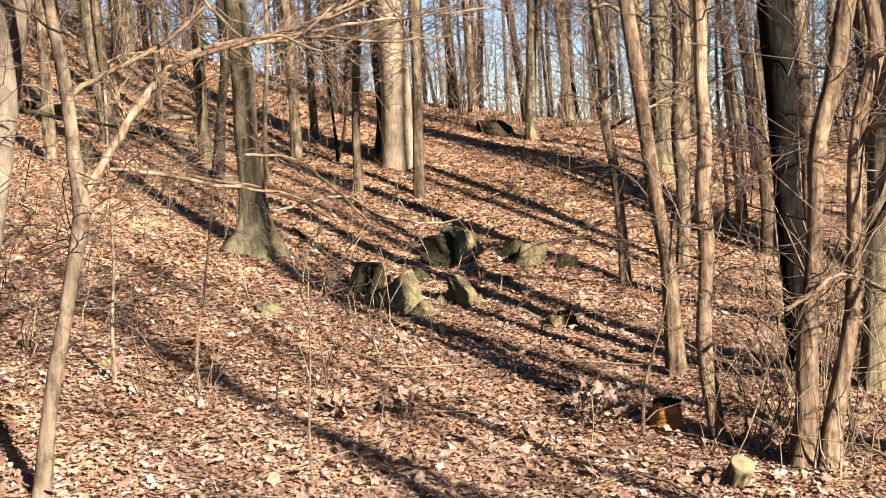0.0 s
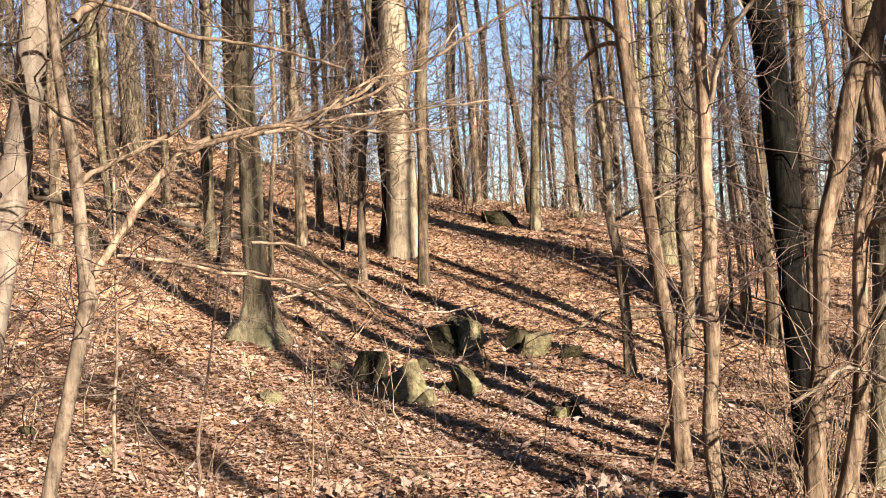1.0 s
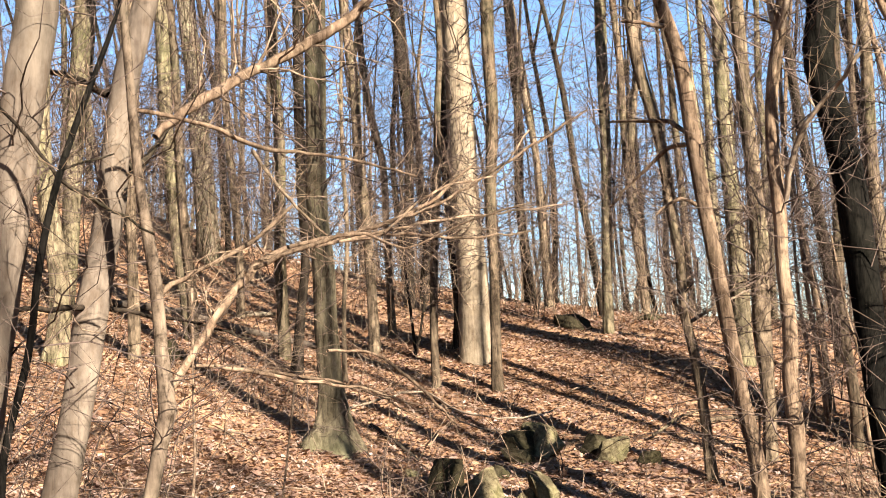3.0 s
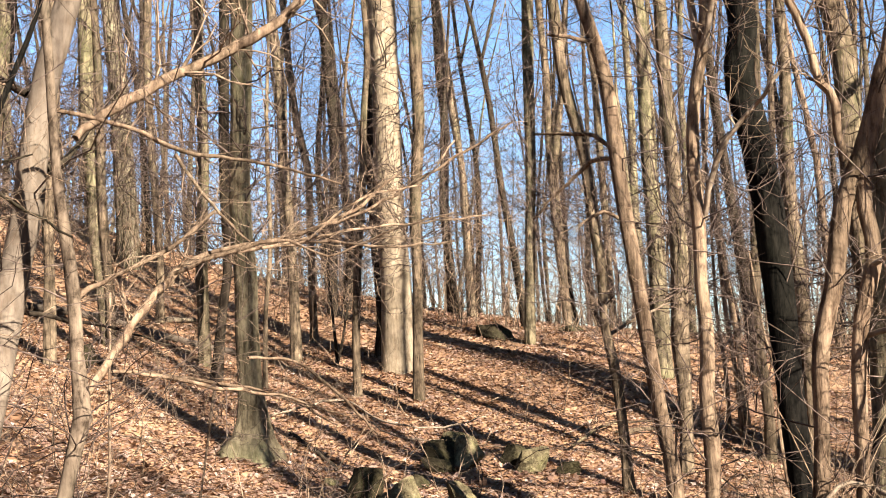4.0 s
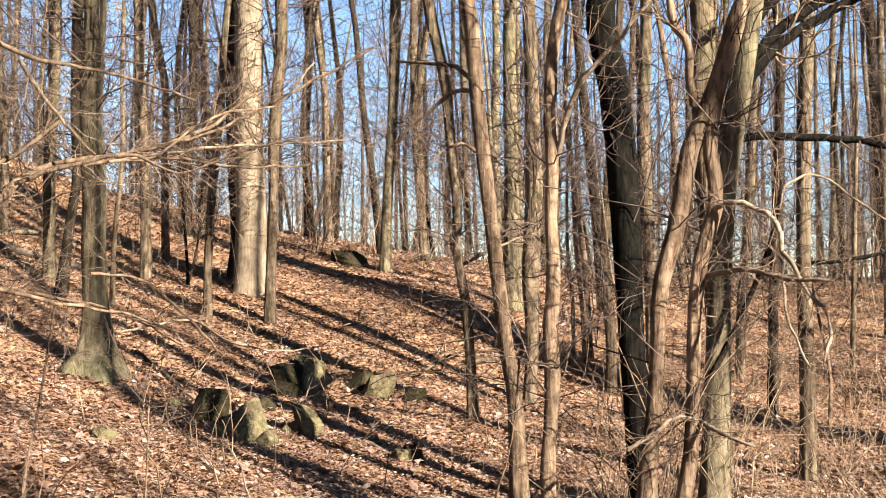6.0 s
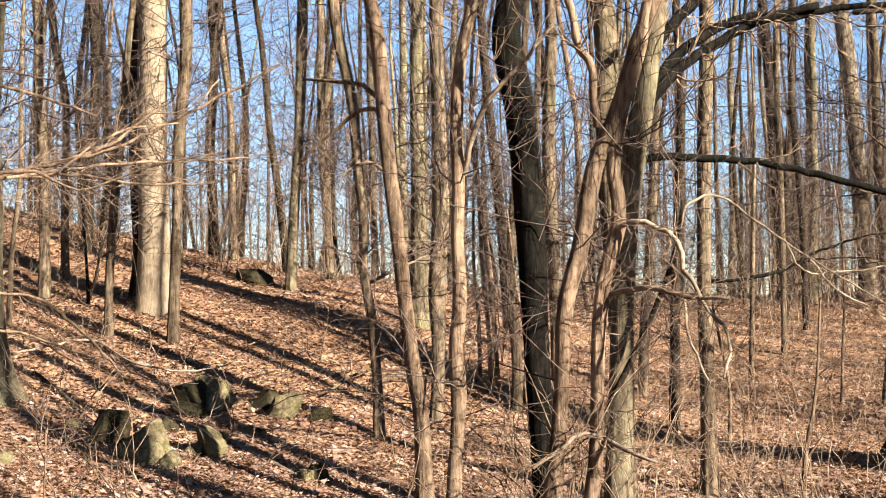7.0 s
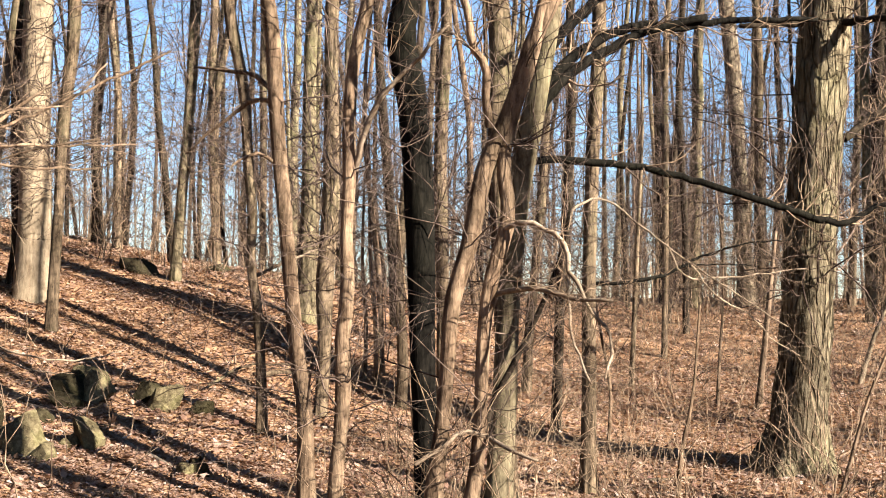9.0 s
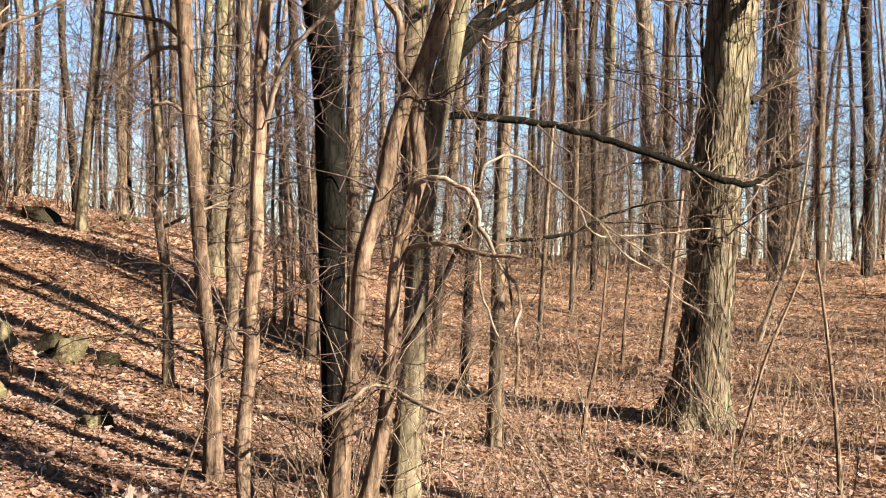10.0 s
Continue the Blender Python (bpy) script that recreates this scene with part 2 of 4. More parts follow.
        ref = np.array([1.0, 0, 0]) if abs(d[:, 0].mean()) < 0.75 else np.array([0, 1.0, 0])
        s = np.cross(d, ref)
        s /= np.linalg.norm(s, axis=1, keepdims=True) + 1e-9
        w = np.cross(d, s)
        a = np.linspace(0, 2 * math.pi, sides, endpoint=False)
        m = len(pts)
        r = np.repeat(rad[:, None], sides, 1)
        if wobble:
            ph = np.random.rand(4) * 6
            hgt = np.cumsum(np.linalg.norm(np.diff(pts, axis=0, prepend=pts[:1]), axis=1))[:, None]
            r = r * (1 + wobble * (np.sin(2 * a + ph[0] + 1.3 * hgt) + 0.7 * np.sin(3 * a + ph[1] - 2.1 * hgt) + 0.6 * np.sin(5 * a + ph[2] + 3.7 * hgt))
                     + wobble * 0.5 * np.random.randn(m, sides))
        if ridge:
            hgt = np.cumsum(np.linalg.norm(np.diff(pts, axis=0, prepend=pts[:1]), axis=1))[:, None]
            warp = 0.5 * np.sin(2.3 * hgt + 2 * a) + 0.35 * np.sin(5.1 * hgt - 3 * a + 1) + 0.2 * np.sin(11.0 * hgt + a)
            comb = np.abs(np.sin(ridge * 0.5 * a + warp * 0.9))
            r = r * (0.92 + 0.15 * comb ** 0.6 * (0.75 + 0.25 * np.sin(13 * hgt + 4 * a)))
        if lobes is not None:
            r = r * (1 + lobes[:, None] * (0.5 + 0.5 * np.cos(5 * a + 1.0) + 0.3 * np.cos(3 * a)))
        ring = pts[:, None] + r[..., None] * (np.cos(a)[None, :, None] * s[:, None] + np.sin(a)[None, :, None] * w[:, None])
        self.v.append(ring.reshape(-1, 3))
        i = np.arange(m - 1)[:, None] * sides
        j = np.arange(sides)[None]
        k = (j + 1) % sides
        q = np.stack([i + j, i + k, i + sides + k, i + sides + j], -1).reshape(-1, 4) + self.n
        self.f += q.tolist()
        if close:
            self.f.append([self.n + (m - 1) * sides + t for t in range(sides)])
        self.n += m * sides

    def make(self, name, mat, parent, label=""):
        ob = mesh_object(name, np.concatenate(self.v).tolist(), self.f, mat, parent)
        return tagged(ob, label)


def along(pts, step):
    """The polyline with rounded corners, at even steps."""
    pts = np.asarray(pts, float)
    s = np.r_[0, np.cumsum(np.linalg.norm(np.diff(pts[:, :3], axis=0), axis=1))]
    n = max(3, int(s[-1] / step) + 1)
    q = np.linspace(0, s[-1], n)
    tan = np.gradient(pts, s, axis=0)
    out = []
    for t in q:
        i = min(max(np.searchsorted(s, t) - 1, 0), len(s) - 2)
        h = s[i + 1] - s[i]
        u = (t - s[i]) / h
        out.append((2 * u ** 3 - 3 * u ** 2 + 1) * pts[i] + (u ** 3 - 2 * u ** 2 + u) * h * tan[i]
                   + (3 * u ** 2 - 2 * u ** 3) * pts[i + 1] + (u ** 3 - u ** 2) * h * tan[i + 1])
    return np.array(out)


def sprig(shape, rng, at, way, length, rad, depth, sides=3):
    """A thin branch that wanders upwards, with finer ones on it."""
    n = (3 if depth == 0 else 5) + 2 * (length > 0.7)
    p, d = np.array(at, float), np.array(way, float)
    pts = [p]
    for _ in range(n):
        d = d + rng.normal(0, 0.3, 3) + np.array([0, 0, 0.06])
        d /= np.linalg.norm(d)
        p = p + d * length / n
        pts.append(p)
    shape.tube(pts, np.linspace(rad, max(rad * 0.3, 0.0009), n + 1), sides if rad < 0.012 else 5, close=False)
    if depth:
        for _ in range(int(rng.integers(3, 6))):
            i = int(rng.integers(1, n + 1))
            w = pts[i] - pts[i - 1]
            w = w / np.linalg.norm(w) + rng.normal(0, 0.6, 3)
            sprig(shape, rng, pts[i], w / np.linalg.norm(w), length * rng.uniform(0.3, 0.6), rad * 0.5, depth - 1, sides)


def crown(shape, rng, path, count, low, reach, fork=1, thick=0.0095):
    """Branches on the stem from height low upwards; path has x, y, z, radius."""
    top = path[-1, 2]
    base = path[0, 2]
    for _ in range(count):
        h = base + low + (top - base - low) * rng.random() ** 1.9
        i = int(np.argmin(abs(path[:, 2] - h)))
        a = rng.random() * 2 * math.pi
        up = rng.uniform(-0.1, 1.0)
        w = np.array([math.cos(a), math.sin(a), up])
        r = min(path[i, 3] * rng.uniform(0.06, 0.16), thick)
        sprig(shape, rng, path[i, :3], w / np.linalg.norm(w), reach * rng.uniform(0.3, 1.0), max(r, 0.0026), fork + int(rng.random() < 0.3))


def tree(name, label, x, y, bearing, skin, tall, stem, limbs=(), limb_skin=""):
    """A bare tree: stem has (sideways lean, height, radius) seen along the bearing; limbs add the depth."""
    rng = np.random.default_rng(int(abs(x * 971 + y * 137) * 10) % 99991)
    az = radians(bearing)
    side, deep = np.array([math.cos(az), -math.sin(az)]), np.array([math.sin(az), math.cos(az)])
    root = new(name)
    z0 = float(ground_z(x, y))
    root.location = (x, y, z0)
    tagged(root, label, "tree", "bare forest trees")
    path = np.array([(s * side[0], s * side[1], z - z0, r) for s, z, r in stem])
    path[0, 2] = min(path[0, 2], 0) - 0.12
    d = path[-1, :3] - path[-2, :3]
    d = d / np.linalg.norm(d) * 0.6 + np.array([0, 0, 0.4])
    while path[-1, 2] < tall:
        d = d + np.array([*rng.normal(0, 0.06, 2), 0.05])
        d /= np.linalg.norm(d)
        left = max(tall - path[-1, 2], 0)
        path = np.vstack([path, [*(path[-1, :3] + d * 0.8), max(path[-1, 3] * (1 - 0.55 / (left + 0.9)), 0.008)]])
    near = math.hypot(x, y) < 13
    path = along(path, 0.14 if near else 0.3)
    path[:, 3] = np.maximum(path[:, 3], 0.006 if tall > 3 else 0.0025)
    rise = np.maximum(path[:, 2], 0)
    big = path[3, 3] > 0.1
    flare = np.exp(-rise / 0.22) * (0.2 if skin == "birch" else 0.55 if big else 0.3)
    shape = Shape()
    rugged = skin == "ridged" and near
    if rugged:
        path = along(path, 0.05)
        flare = np.exp(-np.maximum(path[:, 2], 0) / 0.22) * 0.55
    shape.tube(path[:, :3], path[:, 3] * (1 + 0.25 * flare), 110 if rugged else 20 if near else 9, 0.008 if rugged else 0.035, flare,
               ridge=52 if rugged else 0)
    shape.make("trunk", BARK[skin], root)
    crown_shape = Shape()
    for limb in limbs:
        pts = along([(s * side[0] + q * deep[0], s * side[1] + q * deep[1], z - z0, r) for s, q, z, r in limb], 0.07)
        pts[1:-1, :3] += rng.normal(0, 0.004, pts[1:-1, :3].shape)
        arm = Shape()
        arm.tube(pts[:, :3], np.maximum(pts[:, 3], 0.002), 8, 0.03)
        # Near-black limbs on mossy trunks have their shade put into the bark.
        bough = arm.make("branch", BARK[limb_skin or {"tan": "tan", "slim": "tan", "smooth": "dark", "green": "shade_black", "dark": "dark", "shade_black": "dark", "ridged": "dark", "oakgreen": "shade_black"}.get(skin, "slim")], root)
        spray = Shape()
        for _ in range(int(3 + 2.5 * len(limb))):
            i = int(rng.integers(len(pts) // 5, len(pts)))
            w = pts[i, :3] - pts[i - 1, :3]
            w = w / np.linalg.norm(w) * 0.6 + rng.normal(0, 0.65, 3)
            sprig(spray, rng, pts[i, :3], w / np.linalg.norm(w), rng.uniform(0.15, 0.6), max(pts[i, 3] * 0.28, 0.0018), 1)
        tagged(spray.make("spray", BARK["twig"], bough), kind="stuff")
    count = int((30 + 3.6 * tall) * (0.65 if math.hypot(x, y) < 9.5 else 1.3)) if path[2, 3] > 0.032 else int(8 + 3 * tall)
    crown(crown_shape, rng, path, count, 1.0 if tall < 10 else 1.6, 0.5 + 0.13 * tall, 1, 0.006 if math.hypot(x, y) < 9.5 else 0.009)
    crown_shape.make("crown", BARK["shoot"], root, "bare twigs without leaves")
    return root


# ---- trees on the slope ----
tree("beech_tree", "young tree with smooth grey-brown bark leaning on the slope", -2.37, 5.67, -21.9, "smooth", 9, [(0.00, 0.33, 0.093), (0.09, 0.96, 0.088), (0.16, 1.28, 0.079), (0.24, 1.67, 0.076), (0.29, 2.00, 0.082), (0.35, 2.29, 0.074), (0.40, 2.57, 0.077), (0.43, 2.86, 0.072), (0.48, 3.16, 0.070), (0.56, 3.46, 0.067)], limbs=[[(0.29, 0.00, 2.03, 0.018), (0.12, -0.20, 2.01, 0.014), (-0.06, -0.40, 1.99, 0.011)], [(0.29, 0.00, 2.03, 0.015), (0.54, 0.17, 1.99, 0.011), (0.81, 0.33, 1.95, 0.008), (1.27, 0.50, 1.81, 0.005)], [(0.47, 0.00, 2.72, 0.039), (0.57, 0.10, 2.78, 0.021), (0.65, 0.20, 2.88, 0.012), (0.74, 0.30, 3.02, 0.008)], [(0.40, 0.00, 3.10, 0.021), (0.26, 0.20, 3.23, 0.019), (0.09, 0.40, 3.33, 0.014)]])
tree("beech_tree", "young tree with smooth pale grey bark", -2.38, 5.07, -24.9, "smooth", 9, [(0.00, 0.25, 0.077), (0.03, 1.04, 0.072), (0.05, 1.48, 0.077), (0.11, 1.98, 0.083), (0.15, 2.36, 0.089), (0.20, 2.75, 0.095), (0.25, 3.06, 0.099), (0.29, 3.28, 0.098)])
tree("sapling", "forked sapling with grey-brown bark and a long drooping limb", -1.90, 5.37, -19.5, "slim", 6, [(0.00, 0.21, 0.034), (0.10, 0.73, 0.033), (0.16, 0.98, 0.033), (0.24, 1.34, 0.035), (0.28, 1.52, 0.041), (0.26, 1.71, 0.033), (0.25, 1.96, 0.030), (0.23, 2.20, 0.030), (0.20, 2.40, 0.027), (0.19, 2.48, 0.025)], limbs=[[(0.28, 0.00, 1.58, 0.019), (0.40, 0.08, 1.74, 0.022), (0.56, 0.15, 1.98, 0.022), (0.73, 0.22, 2.17, 0.021), (0.86, 0.30, 2.26, 0.017), (1.12, 0.38, 2.31, 0.015), (1.41, 0.45, 2.40, 0.014), (1.67, 0.53, 2.50, 0.011), (2.03, 0.60, 2.76, 0.008)], [(0.70, 0.00, 2.15, 0.011), (0.90, -0.08, 2.23, 0.011), (1.24, -0.16, 2.28, 0.008), (1.35, -0.24, 2.21, 0.005), (1.72, -0.32, 2.33, 0.005), (1.98, -0.40, 2.39, 0.004)], [(0.26, 0.00, 2.04, 0.015), (0.36, 0.05, 2.12, 0.012), (0.61, 0.10, 2.23, 0.011), (0.81, 0.15, 2.37, 0.010), (0.93, 0.20, 2.48, 0.009)], [(0.26, 0.00, 2.79, 0.019), (0.33, 0.05, 2.86, 0.021), (0.44, 0.10, 2.96, 0.026), (0.73, 0.15, 3.14, 0.026), (1.02, 0.20, 3.31, 0.028), (1.28, 0.25, 3.48, 0.026), (1.45, 0.30, 3.66, 0.025)], [(0.17, 0.00, 2.92, 0.011), (0.52, 0.10, 2.87, 0.011), (0.78, 0.20, 2.78, 0.012), (1.02, 0.30, 2.77, 0.009), (1.34, 0.40, 2.74, 0.008), (1.67, 0.50, 2.68, 0.006)], [(0.72, 0.00, 2.72, 0.011), (0.77, -0.17, 2.57, 0.008), (0.85, -0.33, 2.41, 0.007), (0.97, -0.50, 2.24, 0.005)], [(0.41, 0.00, 1.70, 0.008), (0.78, 0.27, 1.66, 0.009), (1.31, 0.53, 1.54, 0.006), (1.68, 0.80, 1.37, 0.005)], [(0.87, 0.00, 2.25, 0.011), (1.28, 0.20, 2.35, 0.010), (1.70, 0.40, 2.49, 0.009), (2.20, 0.60, 2.76, 0.008), (2.83, 0.80, 3.13, 0.007)], [(1.12, 0.00, 2.27, 0.008), (1.58, 0.20, 2.38, 0.007), (2.15, 0.40, 2.46, 0.006), (2.56, 0.60, 2.53, 0.005)], [(1.00, 0.00, 2.25, 0.008), (1.42, 0.07, 2.31, 0.007), (1.86, 0.13, 2.29, 0.006), (2.20, 0.20, 2.33, 0.005)], [(0.50, 0.00, 1.70, 0.010), (0.89, 0.13, 1.61, 0.010), (1.25, 0.27, 1.55, 0.007), (1.64, 0.40, 1.42, 0.005)], [(1.04, 0.00, 1.74, 0.008), (1.31, 0.20, 1.72, 0.007), (1.58, 0.40, 1.55, 0.008), (1.85, 0.60, 1.32, 0.005)], [(1.35, 0.00, 2.31, 0.007), (1.70, 0.17, 2.56, 0.006), (2.04, 0.33, 2.65, 0.005), (2.34, 0.50, 2.94, 0.005)]])
tree("oak_tree", "tall oak with mossy flared foot and shaded trunk", -1.63, 10.25, -9.0, "oakgreen", 14, [(0.00, 1.02, 0.200), (0.01, 1.10, 0.165), (0.02, 1.20, 0.135), (0.02, 1.35, 0.117), (0.01, 1.55, 0.104), (-0.01, 2.04, 0.099), (-0.01, 2.53, 0.099), (-0.04, 3.03, 0.095), (-0.01, 4.04, 0.096), (0.01, 5.07, 0.099)])
tree("tulip_tree", "stout tall tree with pale smooth bark", -0.46, 13.91, -1.9, "birch", 17, [(0.00, 1.74, 0.19), (0.00, 2.10, 0.182), (0.00, 2.76, 0.181), (-0.03, 3.43, 0.177), (-0.04, 4.11, 0.173), (-0.03, 5.15, 0.169), (-0.05, 6.20, 0.165)])
tree("maple_tree", "slender bare tree standing beside a stout pale trunk", -0.23, 12.82, -1.0, "grey", 11, [(0.00, 1.38, 0.055), (0.02, 2.05, 0.055), (0.04, 2.66, 0.052), (0.04, 3.28, 0.062), (0.13, 4.53, 0.069), (0.12, 5.17, 0.070), (0.14, 5.81, 0.071)])
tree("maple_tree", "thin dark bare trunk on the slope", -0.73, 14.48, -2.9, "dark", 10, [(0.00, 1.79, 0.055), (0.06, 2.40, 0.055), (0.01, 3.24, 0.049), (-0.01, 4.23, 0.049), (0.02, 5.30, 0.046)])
tree("maple_tree", "bare trunk with grey-green bark on the hillside", -4.42, 11.26, -21.4, "green", 12, [(0.00, 1.91, 0.104), (0.02, 2.85, 0.096), (-0.07, 3.52, 0.090), (-0.12, 4.20, 0.088), (-0.10, 4.88, 0.084)])
tree("maple_tree", "bare trunk with grey-green bark on the hillside", -5.08, 12.96, -21.4, "green", 12, [(0.00, 2.14, 0.093), (0.13, 3.03, 0.100), (0.23, 4.46, 0.108), (0.36, 5.79, 0.125)])
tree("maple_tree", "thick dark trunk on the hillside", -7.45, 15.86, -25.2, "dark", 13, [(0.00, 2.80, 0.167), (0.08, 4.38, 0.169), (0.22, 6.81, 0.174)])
tree("maple_tree", "thin bare trunk on the hillside", -3.92, 12.04, -18.0, "grey", 9, [(0.00, 1.93, 0.048), (0.02, 2.42, 0.048), (0.00, 2.98, 0.052), (0.01, 3.55, 0.049)])
tree("maple_tree", "forked bare tree with grey-green bark", -3.68, 13.38, -15.4, "green", 12, [(0.00, 2.13, 0.066), (-0.05, 2.60, 0.073), (-0.12, 3.17, 0.080), (-0.17, 4.02, 0.077), (-0.22, 4.89, 0.082), (-0.23, 5.97, 0.087)])
tree("maple_tree", "bare tree with grey bark on the hillside", -3.63, 13.31, -15.2, "grey", 12, [(0.00, 2.10, 0.046), (-0.02, 2.78, 0.053), (-0.07, 3.35, 0.053), (-0.09, 3.72, 0.053)])
tree("oak_tree", "large far oak on the crest of the hill", -4.62, 17.95, -14.4, "ridged", 15, [(0.00, 3.50, 0.151), (-0.01, 3.94, 0.160), (-0.06, 4.92, 0.161), (-0.13, 6.44, 0.155), (-0.25, 7.80, 0.144)])
tree("maple_tree", "thin bare trunk on the hillside", -3.51, 15.10, -13.1, "grey", 11, [(0.00, 2.45, 0.048), (0.01, 3.40, 0.052), (-0.06, 4.52, 0.053), (-0.08, 6.79, 0.054)])
tree("maple_tree", "straight bare trunk with grey-green bark", -2.63, 13.47, -11.0, "green", 12, [(0.00, 1.86, 0.065), (-0.01, 2.43, 0.065), (-0.02, 3.06, 0.066), (0.03, 4.17, 0.066), (-0.00, 5.51, 0.061), (0.01, 6.20, 0.062)])
tree("maple_tree", "thin bare trunk on the slope, shade put into its bark", -2.41, 12.86, -10.6, "dark", 11, [(0.00, 1.69, 0.062), (0.09, 2.38, 0.050), (0.17, 2.99, 0.050), (0.15, 3.54, 0.057), (0.16, 4.68, 0.061), (0.20, 5.98, 0.059)])
tree("maple_tree", "straight bare trunk with grey bark", -1.70, 14.28, -6.8, "grey", 11, [(0.00, 1.89, 0.062), (-0.00, 2.43, 0.062), (-0.02, 3.37, 0.062), (-0.08, 4.26, 0.063), (-0.10, 5.32, 0.067), (-0.17, 6.04, 0.061)])
tree("maple_tree", "crooked bare trunk among other trees", -1.52, 17.45, -5.0, "dark", 11, [(0.00, 2.61, 0.071), (0.05, 3.95, 0.072), (0.11, 4.81, 0.076), (0.04, 6.54, 0.082), (-0.02, 7.43, 0.075)])
tree("maple_tree", "slim bare sapling on the slope", -0.88, 12.77, -4.0, "grey", 6, [(0.00, 1.45, 0.040), (0.01, 2.08, 0.043), (0.05, 2.81, 0.046), (0.13, 3.62, 0.043)])
tree("maple_tree", "crooked bare tree with broken top", -1.58, 15.28, -5.9, "grey", 9, [(0.00, 2.14, 0.050), (-0.00, 2.50, 0.048), (-0.01, 3.46, 0.048), (-0.02, 4.43, 0.052), (-0.13, 4.96, 0.052)])
tree("maple_tree", "straight tree with pale lit bark on the mound", 1.21, 15.59, 4.4, "green", 13, [(0.00, 2.00, 0.071), (0.06, 3.17, 0.071), (0.13, 4.30, 0.072), (0.17, 5.83, 0.077), (0.20, 6.61, 0.078)])
tree("maple_tree", "slender leaning bare tree on the slope", 1.57, 10.22, 8.7, "grey", 10, [(0.00, 0.59, 0.047), (-0.02, 1.10, 0.042), (-0.07, 1.67, 0.044), (-0.13, 2.01, 0.039), (-0.13, 2.45, 0.044), (-0.17, 2.85, 0.045), (-0.24, 3.60, 0.050), (-0.35, 4.11, 0.053), (-0.42, 4.89, 0.049)], limbs=[[(-0.12, 0.00, 1.91, 0.017), (0.20, 0.15, 2.07, 0.013), (0.45, 0.30, 2.18, 0.008)]])
tree("maple_tree", "leaning bare tree with scarred tan bark", 1.51, 7.75, 11.0, "tan", 9, [(0.00, 0.19, 0.061), (-0.02, 0.60, 0.057), (-0.04, 1.01, 0.053), (-0.09, 1.31, 0.053), (-0.13, 1.68, 0.051), (-0.16, 1.94, 0.049), (-0.21, 2.38, 0.049), (-0.26, 2.84, 0.048), (-0.28, 3.11, 0.050), (-0.32, 3.57, 0.047), (-0.39, 3.89, 0.043), (-0.45, 4.10, 0.040)], limbs=[[(-0.28, 0.00, 3.05, 0.015), (-0.41, 0.10, 3.18, 0.016), (-0.64, 0.20, 3.25, 0.012), (-0.84, 0.30, 3.28, 0.008)], [(-0.27, 0.00, 3.01, 0.017), (-0.42, 0.10, 3.03, 0.016), (-0.63, 0.20, 2.90, 0.012), (-0.88, 0.30, 2.68, 0.008)], [(-0.35, 0.00, 3.81, 0.018), (-0.50, -0.10, 3.83, 0.015), (-0.67, -0.20, 3.84, 0.010)], [(-0.26, 0.00, 2.59, 0.013), (-0.36, -0.07, 2.65, 0.011), (-0.47, -0.13, 2.61, 0.009), (-0.54, -0.20, 2.54, 0.007)]])
tree("maple_tree", "straight tree with grey-green bark behind slender trunks", 2.63, 14.06, 10.6, "green", 12, [(0.00, 1.52, 0.129), (0.01, 2.19, 0.102), (0.01, 2.93, 0.092), (-0.01, 4.63, 0.084), (0.00, 6.03, 0.071)])
tree("maple_tree", "bare trunk with grey bark, dark at the foot", 2.21, 10.94, 11.4, "grey", 12, [(0.00, 0.65, 0.056), (0.03, 1.33, 0.064), (0.02, 1.85, 0.080), (0.06, 2.62, 0.080), (0.05, 3.41, 0.067), (0.03, 4.48, 0.066), (0.03, 5.03, 0.061)])
tree("maple_tree", "twisted slender tree with tan peeling bark", 1.49, 6.43, 13.1, "tan", 8, [(0.00, 0.05, 0.032), (-0.05, 0.32, 0.042), (-0.08, 0.64, 0.041), (-0.06, 0.95, 0.038), (-0.05, 1.16, 0.044), (-0.06, 1.47, 0.041), (-0.04, 1.68, 0.041), (-0.05, 2.08, 0.035), (-0.04, 2.38, 0.038), (-0.05, 2.69, 0.038), (-0.01, 3.13, 0.035), (0.04, 3.34, 0.036)], limbs=[[(0.03, 0.00, 3.33, 0.028), (0.01, 0.07, 3.50, 0.023), (-0.01, 0.13, 3.68, 0.022), (-0.02, 0.20, 3.91, 0.017)], [(0.03, 0.00, 3.33, 0.026), (0.08, -0.07, 3.48, 0.019), (0.12, -0.13, 3.65, 0.016), (0.17, -0.20, 3.81, 0.013)], [(-0.01, 0.00, 2.41, 0.019), (0.03, -0.06, 2.55, 0.017), (0.09, -0.12, 2.72, 0.017), (0.18, -0.18, 2.85, 0.014), (0.30, -0.24, 2.97, 0.012), (0.48, -0.30, 3.18, 0.009)]], limb_skin="bare")
tree("maple_tree", "thin pale sapling on the slope", 3.19, 12.46, 14.3, "tan", 6, [(0.00, 0.99, 0.028), (-0.07, 2.15, 0.031), (-0.15, 2.76, 0.028), (-0.24, 3.49, 0.025)])
tree("maple_tree", "dark bare trunk, shade put into its bark", 3.96, 14.84, 14.8, "dark", 11, [(0.00, 1.47, 0.070), (-0.02, 1.76, 0.066), (-0.10, 2.99, 0.066), (-0.17, 3.72, 0.066), (-0.27, 4.82, 0.060)])
tree("maple_tree", "short crooked grey sapling", 3.1, 11.39, 15.2, "grey", 7, [(0.00, 0.54, 0.050), (0.02, 1.22, 0.054), (-0.03, 1.83, 0.054), (-0.01, 2.50, 0.050), (0.05, 3.24, 0.040)])
